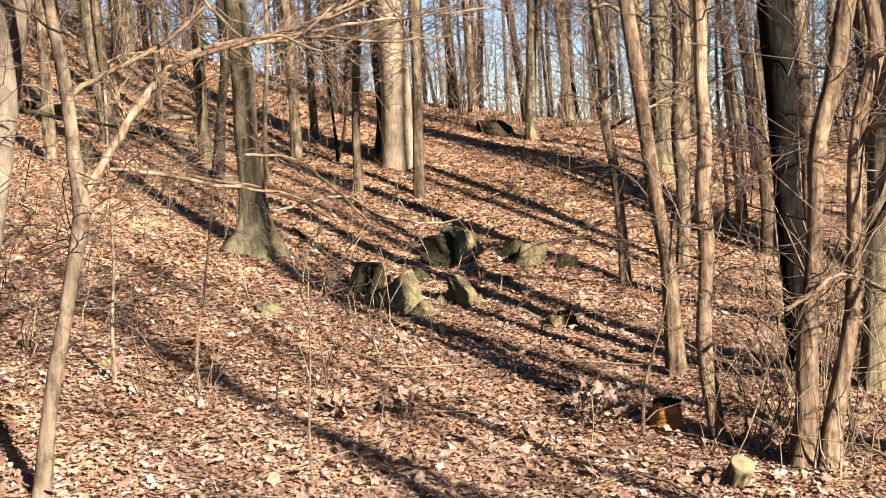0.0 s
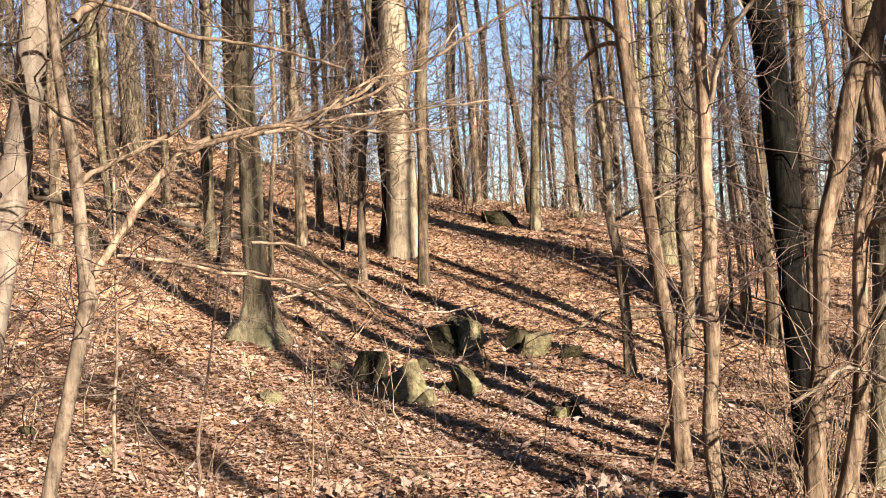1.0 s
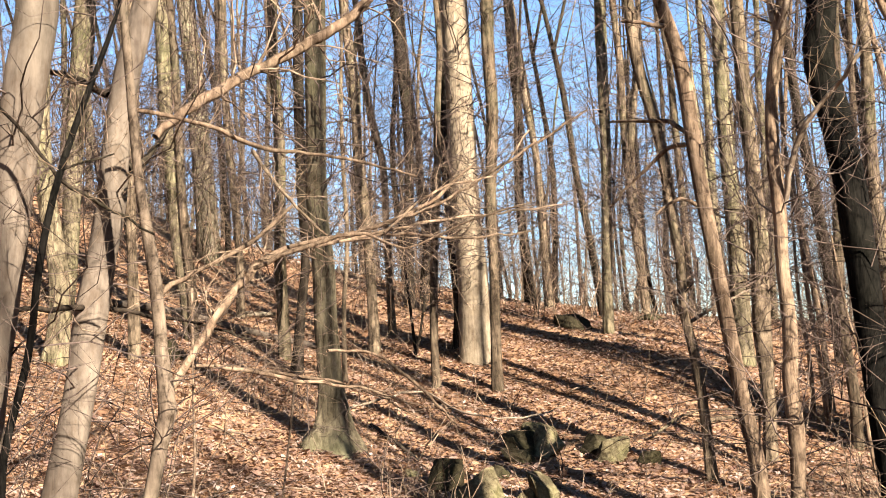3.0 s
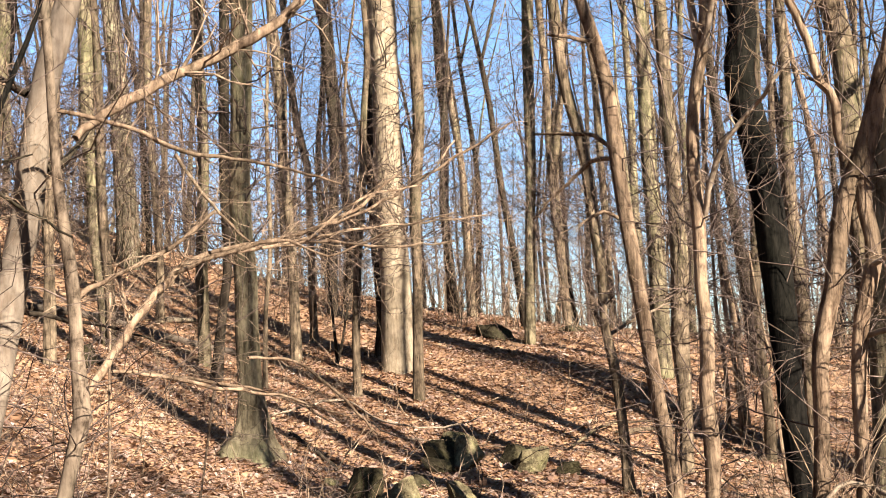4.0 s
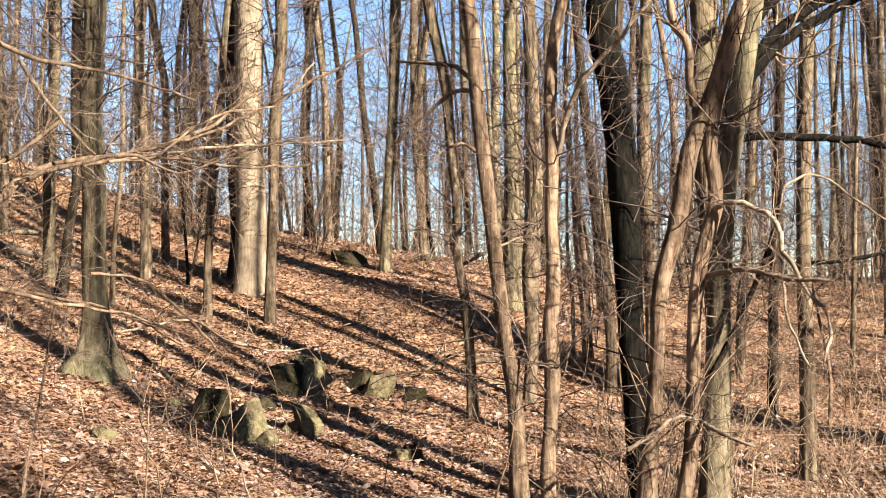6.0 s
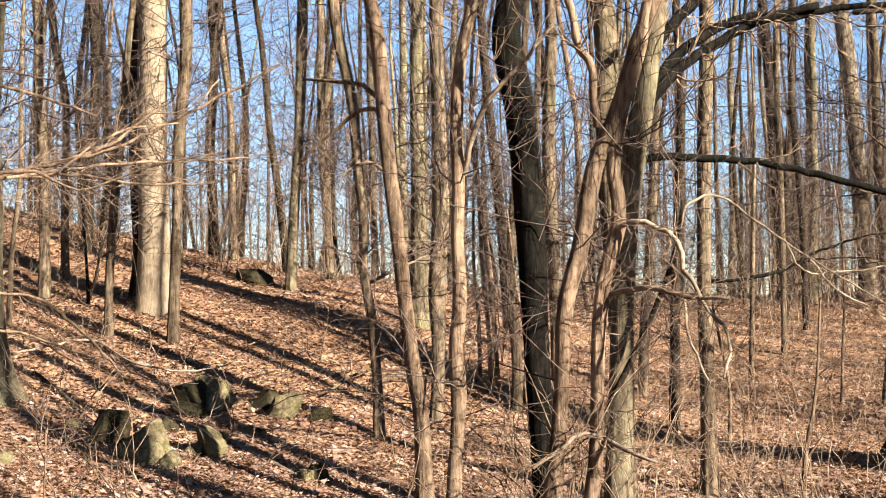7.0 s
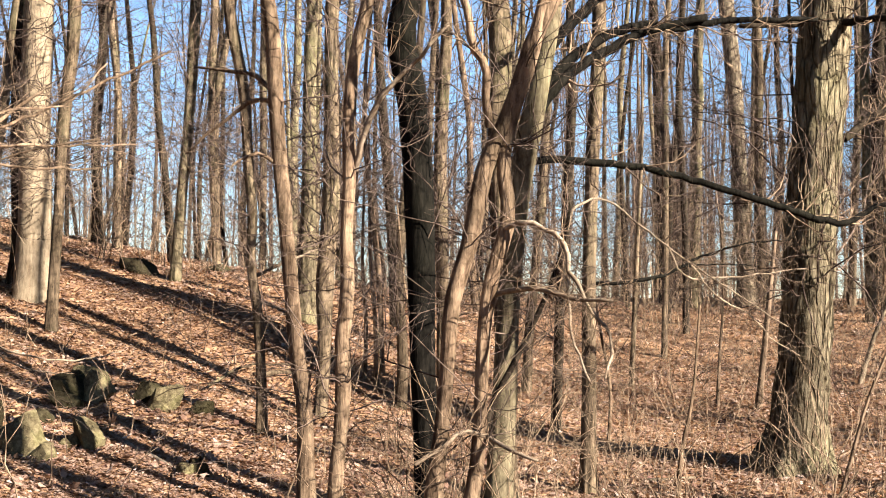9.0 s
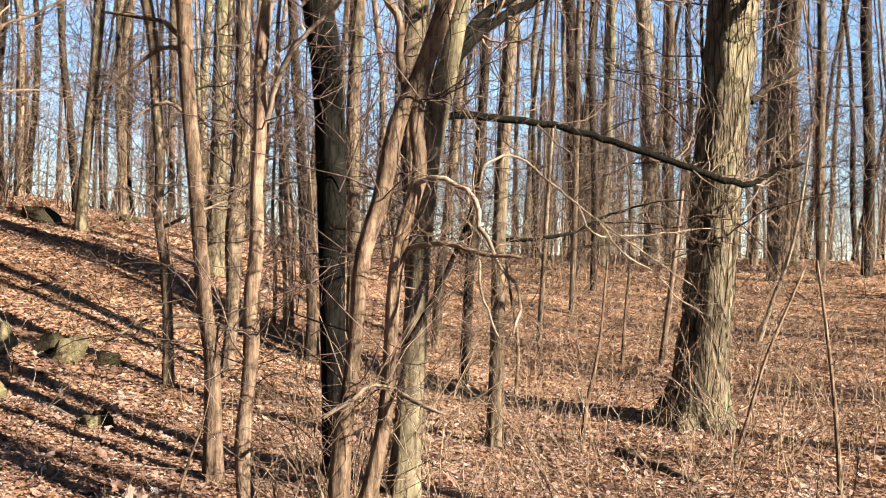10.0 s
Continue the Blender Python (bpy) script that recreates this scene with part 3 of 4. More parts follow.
# The near-black bark carries the shade that falls on this trunk.
tree("oak_tree", "thick dark trunk with a scarred side, shade held in its bark colour", 2.25, 7.46, 16.8, "shade_black", 14, [(0.03, 0.16, 0.095), (0.00, 0.47, 0.096), (-0.03, 0.84, 0.084), (-0.07, 1.57, 0.088), (-0.09, 2.20, 0.096), (-0.12, 2.69, 0.096), (-0.19, 3.21, 0.098), (-0.24, 3.43, 0.094), (-0.19, 3.83, 0.090), (-0.27, 4.23, 0.088)])
tree("maple_tree", "bare trunk hidden behind a dark trunk", 3.49, 11.23, 17.2, "grey", 12, [(0.00, 0.64, 0.059), (-0.01, 1.23, 0.056), (-0.02, 2.13, 0.062), (-0.06, 3.25, 0.062), (-0.02, 4.38, 0.058)])
tree("maple_tree", "leaning clump stem with smooth tan bark", 1.78, 6.03, 16.4, "tan", 8, [(0.00, -0.02, 0.068), (0.05, 0.21, 0.061), (0.07, 0.73, 0.051), (0.10, 1.00, 0.042), (0.13, 1.42, 0.042), (0.14, 1.63, 0.045), (0.24, 2.02, 0.048), (0.31, 2.39, 0.050), (0.43, 2.66, 0.052), (0.50, 2.88, 0.046), (0.55, 3.06, 0.043), (0.72, 3.43, 0.041), (0.84, 3.71, 0.038)], limbs=[[(0.33, 0.00, 2.61, 0.023), (0.31, -0.03, 2.77, 0.023), (0.30, -0.06, 2.94, 0.023), (0.24, -0.09, 3.01, 0.023), (0.20, -0.11, 3.20, 0.021), (0.13, -0.14, 3.41, 0.023), (0.10, -0.17, 3.55, 0.018), (0.08, -0.20, 3.78, 0.014)]])
tree("maple_tree", "twisted clump stem with stringy tan bark", 1.91, 5.99, 17.6, "tan", 8, [(0.00, -0.02, 0.062), (0.04, 0.21, 0.052), (0.16, 0.89, 0.039), (0.17, 1.19, 0.036), (0.19, 1.61, 0.039), (0.22, 1.82, 0.042), (0.30, 2.12, 0.039), (0.27, 2.45, 0.039), (0.32, 2.72, 0.043), (0.41, 3.00, 0.040), (0.45, 3.18, 0.034)], limbs=[[(0.23, 0.00, 1.72, 0.015), (0.35, -0.12, 1.75, 0.015), (0.45, -0.25, 1.75, 0.013), (0.62, -0.38, 1.70, 0.011), (0.79, -0.50, 1.69, 0.007)], [(0.25, 0.00, 2.06, 0.015), (0.35, -0.07, 2.10, 0.015), (0.47, -0.13, 2.08, 0.013), (0.57, -0.20, 2.00, 0.013), (0.60, -0.27, 1.85, 0.012), (0.67, -0.33, 1.73, 0.010), (0.71, -0.40, 1.62, 0.007)], [(0.75, 0.00, 1.65, 0.011), (0.81, -0.13, 1.55, 0.009), (0.82, -0.27, 1.45, 0.009), (0.77, -0.40, 1.31, 0.006)], [(0.62, 0.00, 1.86, 0.009), (0.62, -0.25, 1.50, 0.007), (0.69, -0.50, 1.29, 0.006)], [(0.20, 0.00, 0.98, 0.015), (0.08, -0.10, 1.01, 0.013), (-0.04, -0.20, 0.93, 0.012), (-0.16, -0.30, 0.86, 0.009)], [(0.20, 0.00, 0.98, 0.014), (0.31, -0.15, 0.93, 0.012), (0.45, -0.30, 0.89, 0.007)]], limb_skin="bare")
tree("maple_tree", "straight trunk with furrowed grey-green bark", 2.67, 7.33, 20.0, "oakgreen", 13, [(0.00, 0.13, 0.098), (0.02, 0.61, 0.086), (0.04, 1.17, 0.078), (0.05, 1.54, 0.074), (0.09, 2.10, 0.074), (0.13, 2.54, 0.082), (0.19, 2.88, 0.083), (0.26, 3.22, 0.065)], limbs=[[(0.19, 0.00, 2.88, 0.049), (0.34, 0.08, 3.13, 0.042), (0.49, 0.16, 3.28, 0.037), (0.72, 0.24, 3.44, 0.034), (1.00, 0.32, 3.59, 0.030), (1.40, 0.40, 3.70, 0.025)], [(0.21, 0.00, 3.02, 0.042), (0.32, 0.10, 3.20, 0.038), (0.55, 0.20, 3.43, 0.033), (0.94, 0.30, 3.62, 0.030), (1.22, 0.40, 3.63, 0.026), (1.55, 0.50, 3.70, 0.023), (2.21, 0.60, 3.74, 0.017)], [(0.11, 0.00, 2.56, 0.026), (0.24, 0.08, 2.65, 0.027), (0.51, 0.16, 2.66, 0.027), (0.86, 0.24, 2.64, 0.025), (1.22, 0.32, 2.58, 0.024), (1.55, 0.40, 2.50, 0.024), (1.85, 0.48, 2.42, 0.024), (2.15, 0.56, 2.34, 0.025), (2.40, 0.64, 2.30, 0.023), (2.65, 0.72, 2.43, 0.017), (2.84, 0.80, 2.48, 0.013)], [(0.15, 0.00, 3.09, 0.034), (0.36, 0.12, 3.48, 0.037), (0.60, 0.25, 3.75, 0.038), (0.87, 0.38, 4.02, 0.037), (1.18, 0.50, 4.29, 0.029)]])
tree("sapling", "leaning dark sapling with long pale drooping shoots", 2.39, 7.27, 20.7, "dark", 2.2, [(0.00, 0.12, 0.026), (0.12, 0.75, 0.024), (0.20, 1.03, 0.022), (0.36, 1.35, 0.020), (0.52, 1.70, 0.017), (0.61, 1.94, 0.014), (0.66, 2.15, 0.012), (0.69, 2.35, 0.010)], limbs=[[(0.66, 0.0, 2.15, 0.01), (0.72, 0.14, 2.32, 0.009), (0.94, 0.36, 2.4, 0.008), (1.22, 0.45, 2.21, 0.007), (1.51, 0.54, 2.01, 0.006), (1.83, 0.64, 1.81, 0.005), (2.23, 0.73, 1.57, 0.004)], [(1.38, 0.5, 2.09, 0.006), (1.49, 0.54, 1.91, 0.006), (1.75, 0.64, 1.9, 0.005), (2.04, 0.73, 1.94, 0.004), (2.37, 0.82, 1.98, 0.003)], [(1.54, 0.54, 1.98, 0.006), (1.73, 0.64, 1.77, 0.005), (1.98, 0.73, 1.64, 0.005), (2.12, 0.73, 1.49, 0.004), (2.33, 0.82, 1.37, 0.003)]], limb_skin="bare")
tree("sapling", "thin dark leaning sapling before smooth trunks", -2.3, 4.73, -22.6, "shade_black", 4.2, [(0.00, 0.20, 0.022), (0.12, 0.65, 0.020), (0.17, 1.10, 0.018), (0.19, 1.39, 0.017), (0.24, 1.57, 0.017), (0.30, 1.83, 0.016), (0.33, 2.09, 0.016), (0.40, 2.44, 0.015), (0.47, 2.67, 0.014), (0.58, 2.97, 0.012), (0.63, 3.10, 0.011)], limbs=[[(0.42, 0.00, 2.52, 0.008), (0.25, 0.05, 2.77, 0.008), (0.05, 0.10, 2.95, 0.007)], [(0.42, 0.00, 2.52, 0.009), (0.55, 0.05, 2.44, 0.008), (0.68, 0.10, 2.37, 0.007), (0.83, 0.15, 2.29, 0.005)], [(0.43, 0.00, 2.55, 0.006), (0.54, 0.04, 2.60, 0.005), (0.66, 0.08, 2.64, 0.004)]])
# Two unseen trees, bent so their shadows fall on upper trunks.
tree("maple_tree", "unseen crooked bare tree, added to shade a trunk", 6.16, 3.65, 140.5, "grey", 13, [(0.00, -0.02, 0.10), (0.08, 2.50, 0.085), (0.28, 4.00, 0.08), (0.36, 5.00, 0.078), (0.37, 7.00, 0.07)])
tree("maple_tree", "unseen leaning bare tree, added to shade an oak", 5.82, 2.14, 140.5, "grey", 15, [(0.00, -0.05, 0.085), (0.05, 2.00, 0.075), (0.20, 4.00, 0.072), (0.42, 5.60, 0.072), (0.57, 7.00, 0.075), (0.62, 9.00, 0.075), (0.60, 12.0, 0.06)])
tree("maple_tree", "bare trunk with grey-brown bark", 3.15, 8.41, 20.3, "grey", 13, [(0.00, 0.27, 0.075), (-0.03, 0.91, 0.071), (-0.07, 1.96, 0.073), (-0.12, 2.93, 0.080), (-0.11, 3.73, 0.090)])
tree("maple_tree", "straight slender tree with grey-brown bark", 3.86, 8.55, 24.3, "grey", 12, [(0.00, 0.24, 0.061), (-0.00, 1.10, 0.056), (-0.01, 1.99, 0.054), (0.01, 2.89, 0.056), (0.05, 3.79, 0.055)], limbs=[[(-0.02, 0.00, 1.88, 0.018), (0.29, 0.10, 1.90, 0.016), (0.60, 0.20, 1.97, 0.014), (0.87, 0.30, 2.11, 0.011), (1.24, 0.40, 2.23, 0.008), (1.61, 0.50, 2.27, 0.005)], [(0.72, 0.25, 2.03, 0.008), (1.00, 0.35, 2.06, 0.006), (1.30, 0.40, 2.05, 0.004)]], limb_skin="shade_black")
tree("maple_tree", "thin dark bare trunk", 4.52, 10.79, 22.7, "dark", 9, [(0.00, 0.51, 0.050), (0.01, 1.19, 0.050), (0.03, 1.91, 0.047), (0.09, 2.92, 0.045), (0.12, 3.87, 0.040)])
tree("maple_tree", "thin bare trunk behind a clump", 4.77, 12.26, 21.3, "grey", 10, [(0.00, 0.80, 0.057), (0.03, 1.50, 0.056), (0.11, 2.44, 0.053), (0.18, 3.71, 0.051)])
tree("maple_tree", "far tree with pale beech-like bark", 10.65, 17.40, 31.5, "pale", 14, [(0.00, 1.89, 0.165), (-0.00, 1.99, 0.155), (-0.08, 3.47, 0.137), (-0.19, 5.40, 0.133), (-0.28, 6.36, 0.130), (-0.32, 6.74, 0.130), (-0.40, 8.24, 0.123)])
tree("maple_tree", "thin straight far trunk", 10.87, 17.26, 32.2, "grey", 12, [(0.00, 1.88, 0.077), (-0.00, 2.04, 0.073), (-0.06, 4.43, 0.074), (-0.08, 6.36, 0.070)])
tree("oak_tree", "big oak with deeply furrowed bark, one side in shade", 5.80, 8.71, 33.7, "ridged", 17, [(0.00, 0.38, 0.261), (0.05, 0.86, 0.220), (0.10, 1.59, 0.209), (0.13, 2.32, 0.210), (0.20, 3.30, 0.207), (0.24, 3.88, 0.209), (0.30, 4.91, 0.209)], limbs=[[(0.41, 0.00, 3.15, 0.035), (0.63, 0.15, 3.35, 0.028), (0.85, 0.30, 3.49, 0.018)], [(0.25, 0.00, 4.14, 0.036), (-0.11, -0.20, 4.11, 0.030), (-0.43, -0.40, 4.06, 0.020)], [(0.25, 0.00, 4.14, 0.036), (0.54, -0.25, 4.09, 0.033), (0.84, -0.50, 4.05, 0.024)]])
tree("maple_tree", "bare dark far trunk on the rise", 12.34, 16.25, 37.2, "dark", 13, [(0.00, 1.92, 0.124), (0.00, 2.37, 0.117), (0.01, 3.96, 0.117), (0.03, 5.37, 0.109), (0.06, 6.31, 0.110)])
tree("maple_tree", "bare far trunk with forked top", 12.52, 16.10, 37.9, "grey", 12, [(0.00, 1.93, 0.093), (-0.00, 2.28, 0.087), (-0.02, 3.96, 0.088), (-0.07, 5.37, 0.084), (-0.01, 6.31, 0.080)])
tree("sapling", "thin bare sapling with an arching stem", 5.57, 6.55, 40.4, "tan", 1, [(0.00, 0.15, 0.017), (-0.07, 0.84, 0.014), (-0.14, 1.38, 0.012), (-0.20, 1.77, 0.008)])
tree("maple_tree", "thin far bare trunk among others", 7.14, 13.58, 27.7, "grey", 10, [(0.00, 1.14, 0.037), (0.01, 2.26, 0.040), (0.00, 3.72, 0.041), (-0.00, 5.18, 0.041)])
tree("maple_tree", "thin far bare trunk among others", 8.27, 15.08, 28.7, "dark", 11, [(0.00, 1.41, 0.045), (-0.03, 3.16, 0.049), (-0.12, 4.80, 0.050), (-0.10, 5.62, 0.050)])
tree("sapling", "thin dark sapling with two stems", -1.19, 14.09, -4.8, "dark", 2, [(0.00, 1.81, 0.020), (-0.01, 2.01, 0.017), (-0.04, 2.42, 0.017), (-0.07, 2.82, 0.014)], limbs=[[(0.00, 0.00, 1.84, 0.017), (0.08, 0.05, 2.14, 0.014), (0.15, 0.10, 2.55, 0.014)]])
tree("sapling", "thin pale sapling on the slope", 2.93, 12.19, 13.5, "tan", 2, [(0.00, 0.93, 0.021), (-0.00, 1.56, 0.021), (-0.05, 2.17, 0.018), (-0.05, 2.60, 0.015)])
tree("sapling", "thin grey sapling on the slope", -1.87, 12.82, -8.3, "grey", 5, [(0.00, 1.58, 0.028), (0.03, 2.38, 0.025), (0.10, 3.12, 0.025), (0.09, 4.00, 0.022)])
tree("sapling", "thin bare sapling on the hillside", -3.91, 11.94, -18.1, "grey", 4, [(0.00, 1.91, 0.033), (-0.00, 2.45, 0.033), (0.01, 2.98, 0.030), (-0.00, 3.50, 0.027)])
tree("sapling", "thin bare stem on the slope", -1.98, 7.00, -15.8, "twig", 1, [(0.00, 0.45, 0.011), (0.01, 0.86, 0.010), (0.04, 1.16, 0.009), (0.04, 1.39, 0.007)])
tree("sapling", "tall thin bare stem on the slope", -0.67, 5.64, -6.7, "tan", 0.9, [(0.00, 0.11, 0.006), (-0.00, 0.47, 0.005), (0.02, 0.74, 0.004), (0.03, 1.12, 0.003)])
tree("sapling", "thin bare stem on the slope", 1.08, 6.61, 9.2, "tan", 1, [(0.00, 0.08, 0.010), (0.02, 0.31, 0.010), (0.06, 0.50, 0.008), (0.11, 0.63, 0.005)])
tree("sapling", "thin bare stem on the slope", -1.47, 7.03, -11.8, "twig", 1, [(0.00, 0.36, 0.010), (-0.02, 0.63, 0.009), (0.02, 0.83, 0.007)])
tree("sapling", "thin sapling among brush", 6.06, 12.31, 26.2, "grey", 4, [(0.00, 0.85, 0.029), (0.03, 1.53, 0.029), (0.05, 2.18, 0.026)])
tree("sapling", "thin leaning sapling among brush", 6.81, 10.89, 32.0, "twig", 1.5, [(0.00, 0.70, 0.034), (0.06, 1.22, 0.031), (0.11, 1.76, 0.028)])
tree("sapling", "arching reddish stem beside a big oak", 5.33, 7.52, 35.3, "twig", 1, [(0.00, 0.23, 0.013), (0.15, 0.67, 0.013), (0.24, 1.01, 0.011), (0.40, 1.44, 0.009), (0.52, 1.74, 0.007)])
tree("sapling", "leaning pale stem beside a big oak", 8.33, 11.30, 36.4, "pale", 2, [(0.00, 0.93, 0.030), (0.14, 1.35, 0.027), (0.31, 1.82, 0.020)])
tree("sapling", "thin pale stem among brush", 4.85, 10.31, 25.2, "tan", 1, [(0.00, 0.46, 0.016), (0.01, 1.00, 0.016), (-0.07, 1.43, 0.014)])
tree("sapling", "thin pale stem among brush", 4.47, 8.25, 28.5, "tan", 0.8, [(0.00, 0.24, 0.018), (0.03, 0.59, 0.016), (0.10, 0.95, 0.013)])
tree("sapling", "thin grey sapling on the slope", 11.80, 15.37, 37.5, "grey", 3, [(0.00, 1.80, 0.046), (0.04, 2.69, 0.046), (0.06, 3.40, 0.042)])
tree("sapling", "thin bare stem among brush", 6.47, 11.11, 30.2, "twig", 2, [(0.00, 0.72, 0.018), (0.02, 1.20, 0.015), (0.05, 1.69, 0.012)])
tree("sapling", "thin pale stem before a dark trunk", 3.02, 10.49, 16.1, "tan", 2, [(0.00, 0.53, 0.016), (-0.06, 1.04, 0.016), (-0.05, 1.46, 0.013), (-0.12, 1.82, 0.010)])
tree("sapling", "thin pale sapling beside slender trunks", 2.98, 11.89, 14.0, "tan", 2, [(0.00, 0.83, 0.023), (-0.02, 1.51, 0.023), (-0.08, 2.19, 0.023), (-0.10, 2.76, 0.021)])
tree("maple_tree", "dark far trunk on the crest", 0.30, 20.40, 0.8, "dark", 12, [(0.00, 2.74, 0.088), (-0.03, 3.61, 0.088), (-0.08, 4.57, 0.083)])
tree("maple_tree", "bare far trunk on the crest", 0.60, 19.93, 1.7, "grey", 12, [(0.00, 2.61, 0.067), (-0.02, 3.74, 0.067), (-0.04, 4.48, 0.067)])
tree("maple_tree", "bare far trunk on the crest", 3.01, 20.18, 8.5, "grey", 12, [(0.00, 2.31, 0.067), (-0.00, 2.36, 0.063), (-0.03, 4.16, 0.064), (-0.07, 6.06, 0.065)])
tree("maple_tree", "bare far trunk on the crest", 2.25, 20.28, 6.3, "grey", 12, [(0.00, 2.40, 0.072), (-0.02, 2.65, 0.068), (-0.11, 4.11, 0.069), (-0.16, 5.99, 0.070)])
tree("maple_tree", "bare far trunk on the crest", 2.24, 20.28, 6.3, "grey", 12, [(0.00, 2.40, 0.072), (-0.00, 2.55, 0.068), (-0.03, 3.50, 0.068), (-0.07, 4.46, 0.069)])
tree("maple_tree", "far trunk among many", 9.96, 17.80, 29.2, "grey", 12, [(0.00, 1.89, 0.082), (-0.00, 2.20, 0.078), (-0.02, 4.43, 0.074), (-0.02, 6.37, 0.075)])
tree("maple_tree", "far trunk among many", 9.48, 18.07, 27.7, "dark", 12, [(0.00, 1.87, 0.082), (-0.00, 2.00, 0.078), (-0.09, 4.42, 0.078), (-0.17, 6.36, 0.075)])
tree("maple_tree", "far trunk among many", 11.93, 16.35, 36.1, "grey", 12, [(0.00, 1.89, 0.067), (0.05, 3.47, 0.068), (0.12, 5.35, 0.064)])
tree("maple_tree", "far trunk among many", 11.60, 14.25, 39.1, "grey", 12, [(0.00, 1.63, 0.070), (-0.05, 3.31, 0.070), (-0.08, 5.83, 0.067)])
tree("maple_tree", "far trunk among many", 12.48, 14.30, 41.1, "dark", 12, [(0.00, 1.74, 0.081), (0.01, 3.36, 0.082), (-0.09, 5.94, 0.083)])

# Unseen saplings off to the right, added for mottled shade on the slope.
for x, y, tall in ((7.4, 2.2, 4.2), (8.0, 2.7, 4.6), (8.8, 3.2, 4.4), (9.4, 4.0, 4.8), (8.6, 1.6, 4.6)):
    z = float(ground_z(x, y))
    tree("sapling", "unseen bushy sapling, added to shade the lower slope", x, y, 60.0, "grey", tall, [(0.00, z, 0.045), (0.04, z + 1.0, 0.04), (-0.03, z + 2.0, 0.034), (0.05, z + 3.2, 0.022)])

# ---- woods on and behind the crest ----
def forest_tree(skin, seed, tall, r0, boughs):
    """One bare tree of the woods, at the origin."""
    rng = np.random.default_rng(seed)
    root = new("forest_tree")
    tagged(root, "thin bare tree with " + {"grey": "grey-brown", "green": "grey-green", "dark": "dark brown", "tan": "tan"}[skin] + " bark among many others", "tree", "woods on the crest")
    p, d, pts = np.array([0.0, 0, -0.3]), np.array([*rng.normal(0, 0.05, 2), 1.0]), []
    n = int(tall / 0.7)
    for i in range(n + 1):
        pts.append((*p, r0 * (1 - 0.85 * i / n)))
        d = d + np.array([*rng.normal(0, 0.05, 2), 0.12])
        d /= np.linalg.norm(d)
        p = p + d * 0.7
    path = np.array(pts)
    shape = Shape()
    shape.tube(path[:, :3], path[:, 3], 8, 0.04)
    if seed % 3 == 0:
        i = n // 2
        q, e = path[i, :3].copy(), np.array([*rng.normal(0, 0.35, 2), 1.0])
        fork = [q]
        for _ in range(7):
            e = e + np.array([*rng.normal(0, 0.06, 2), 0.12])
            e /= np.linalg.norm(e)
            q = q + e * 0.7
            fork.append(q)
        shape.tube(fork, np.linspace(path[i, 3] * 0.75, 0.012, 8), 6, 0.03)
    shape.make("trunk", BARK[skin], root)
    twigs = Shape()
    crown(twigs, rng, path, boughs, 1.0, 2.2, 1)
    twigs.make("crown", BARK["shoot"], root, "bare twigs without leaves")
    return root


def build_woods():
    rng = np.random.default_rng(7)
    skins = ("grey", "dark", "green", "dark", "grey", "dark", "tan", "dark", "grey", "dark", "green", "dark")
    close = [forest_tree(s, 3 + i, rng.uniform(10, 15), rng.uniform(0.035, 0.085), 60) for i, s in enumerate(skins)]
    distant = [forest_tree(s, 33 + i, rng.uniform(9, 14), rng.uniform(0.035, 0.09), 46) for i, s in enumerate(skins[:8])]
    # These two kinds serve only as unseen shadow casters.
    sparse_casters = [forest_tree("grey", 63, 13.0, 0.08, 12), forest_tree("dark", 64, 12.0, 0.07, 10)]
    twiggy_casters = [forest_tree("grey", 65, 11.0, 0.06, 150)]
    spots = []
    while len(spots) < 120:
        r, a = rng.uniform(18.0, 31), radians(rng.uniform(-27, 46))
        x, y = r * math.sin(a), r * math.cos(a)
        if all((x - p) ** 2 + (y - q) ** 2 > 0.8 for p, q in spots):
            spots.append((x, y))
    # Unseen trees to the sides and behind, added to cast streaks and dapples.
    spots += [(4.35, 1.93), (5.1, 0.58), (4.2, 0.1), (3.6, -1.1), (11.0, 5.0), (13.5, 3.2), (15.5, 5.5), (12.0, 1.0), (17.0, 8.0),
              (-9.0, 5.0), (-13.0, 9.0), (-7.0, -4.0), (-3.0, -12.0), (-16.0, 2.0), (3.0, -16.0), (-12.0, -14.0), (28.0, 10.0), (6.2, -1.3), (12.0, 3.2), (7.0, -2.8), (5.2, -2.0), (4.6, -3.0), (10.2, 5.6), (12.5, 6.6), (14.5, 8.8)]
    edge = len(spots)
    # More unseen trees on the right, added to darken that slope.
    while len(spots) < edge + 22:
        r, a = rng.uniform(9, 24), radians(rng.uniform(58, 112))
        x, y = r * math.sin(a), r * math.cos(a)
        if 0.77 * x + 0.64 * y > 10.9:
            spots.append((x, y))
    while len(spots) < edge + 112:
        r, a = rng.uniform(29, 60), radians(rng.uniform(-27, 46))
        spots.append((r * math.sin(a), r * math.cos(a)))
    used = set()
    for i, (x, y) in enumerate(spots):
        m = pose(x, y, float(ground_z(x, y)), 0, 0, rng.uniform(0, 360)) @ Matrix.Scale(rng.uniform(0.8, 1.2), 4)
        pool = close if i < 120 or edge <= i < edge + 22 else sparse_casters if i < edge - 8 else twiggy_casters if i < edge else distant
        kind = pool[int(rng.integers(len(pool)))]
        if kind.name not in used:
            used.add(kind.name)
            kind.matrix_world = m
        else:
            copy_thing(kind, m).scale = m.to_scale()


build_woods()


def build_distance():
    """The woods far behind the crest, too many stems to count, and an unseen ring around."""
    rng = np.random.default_rng(5)
    shape = Shape()
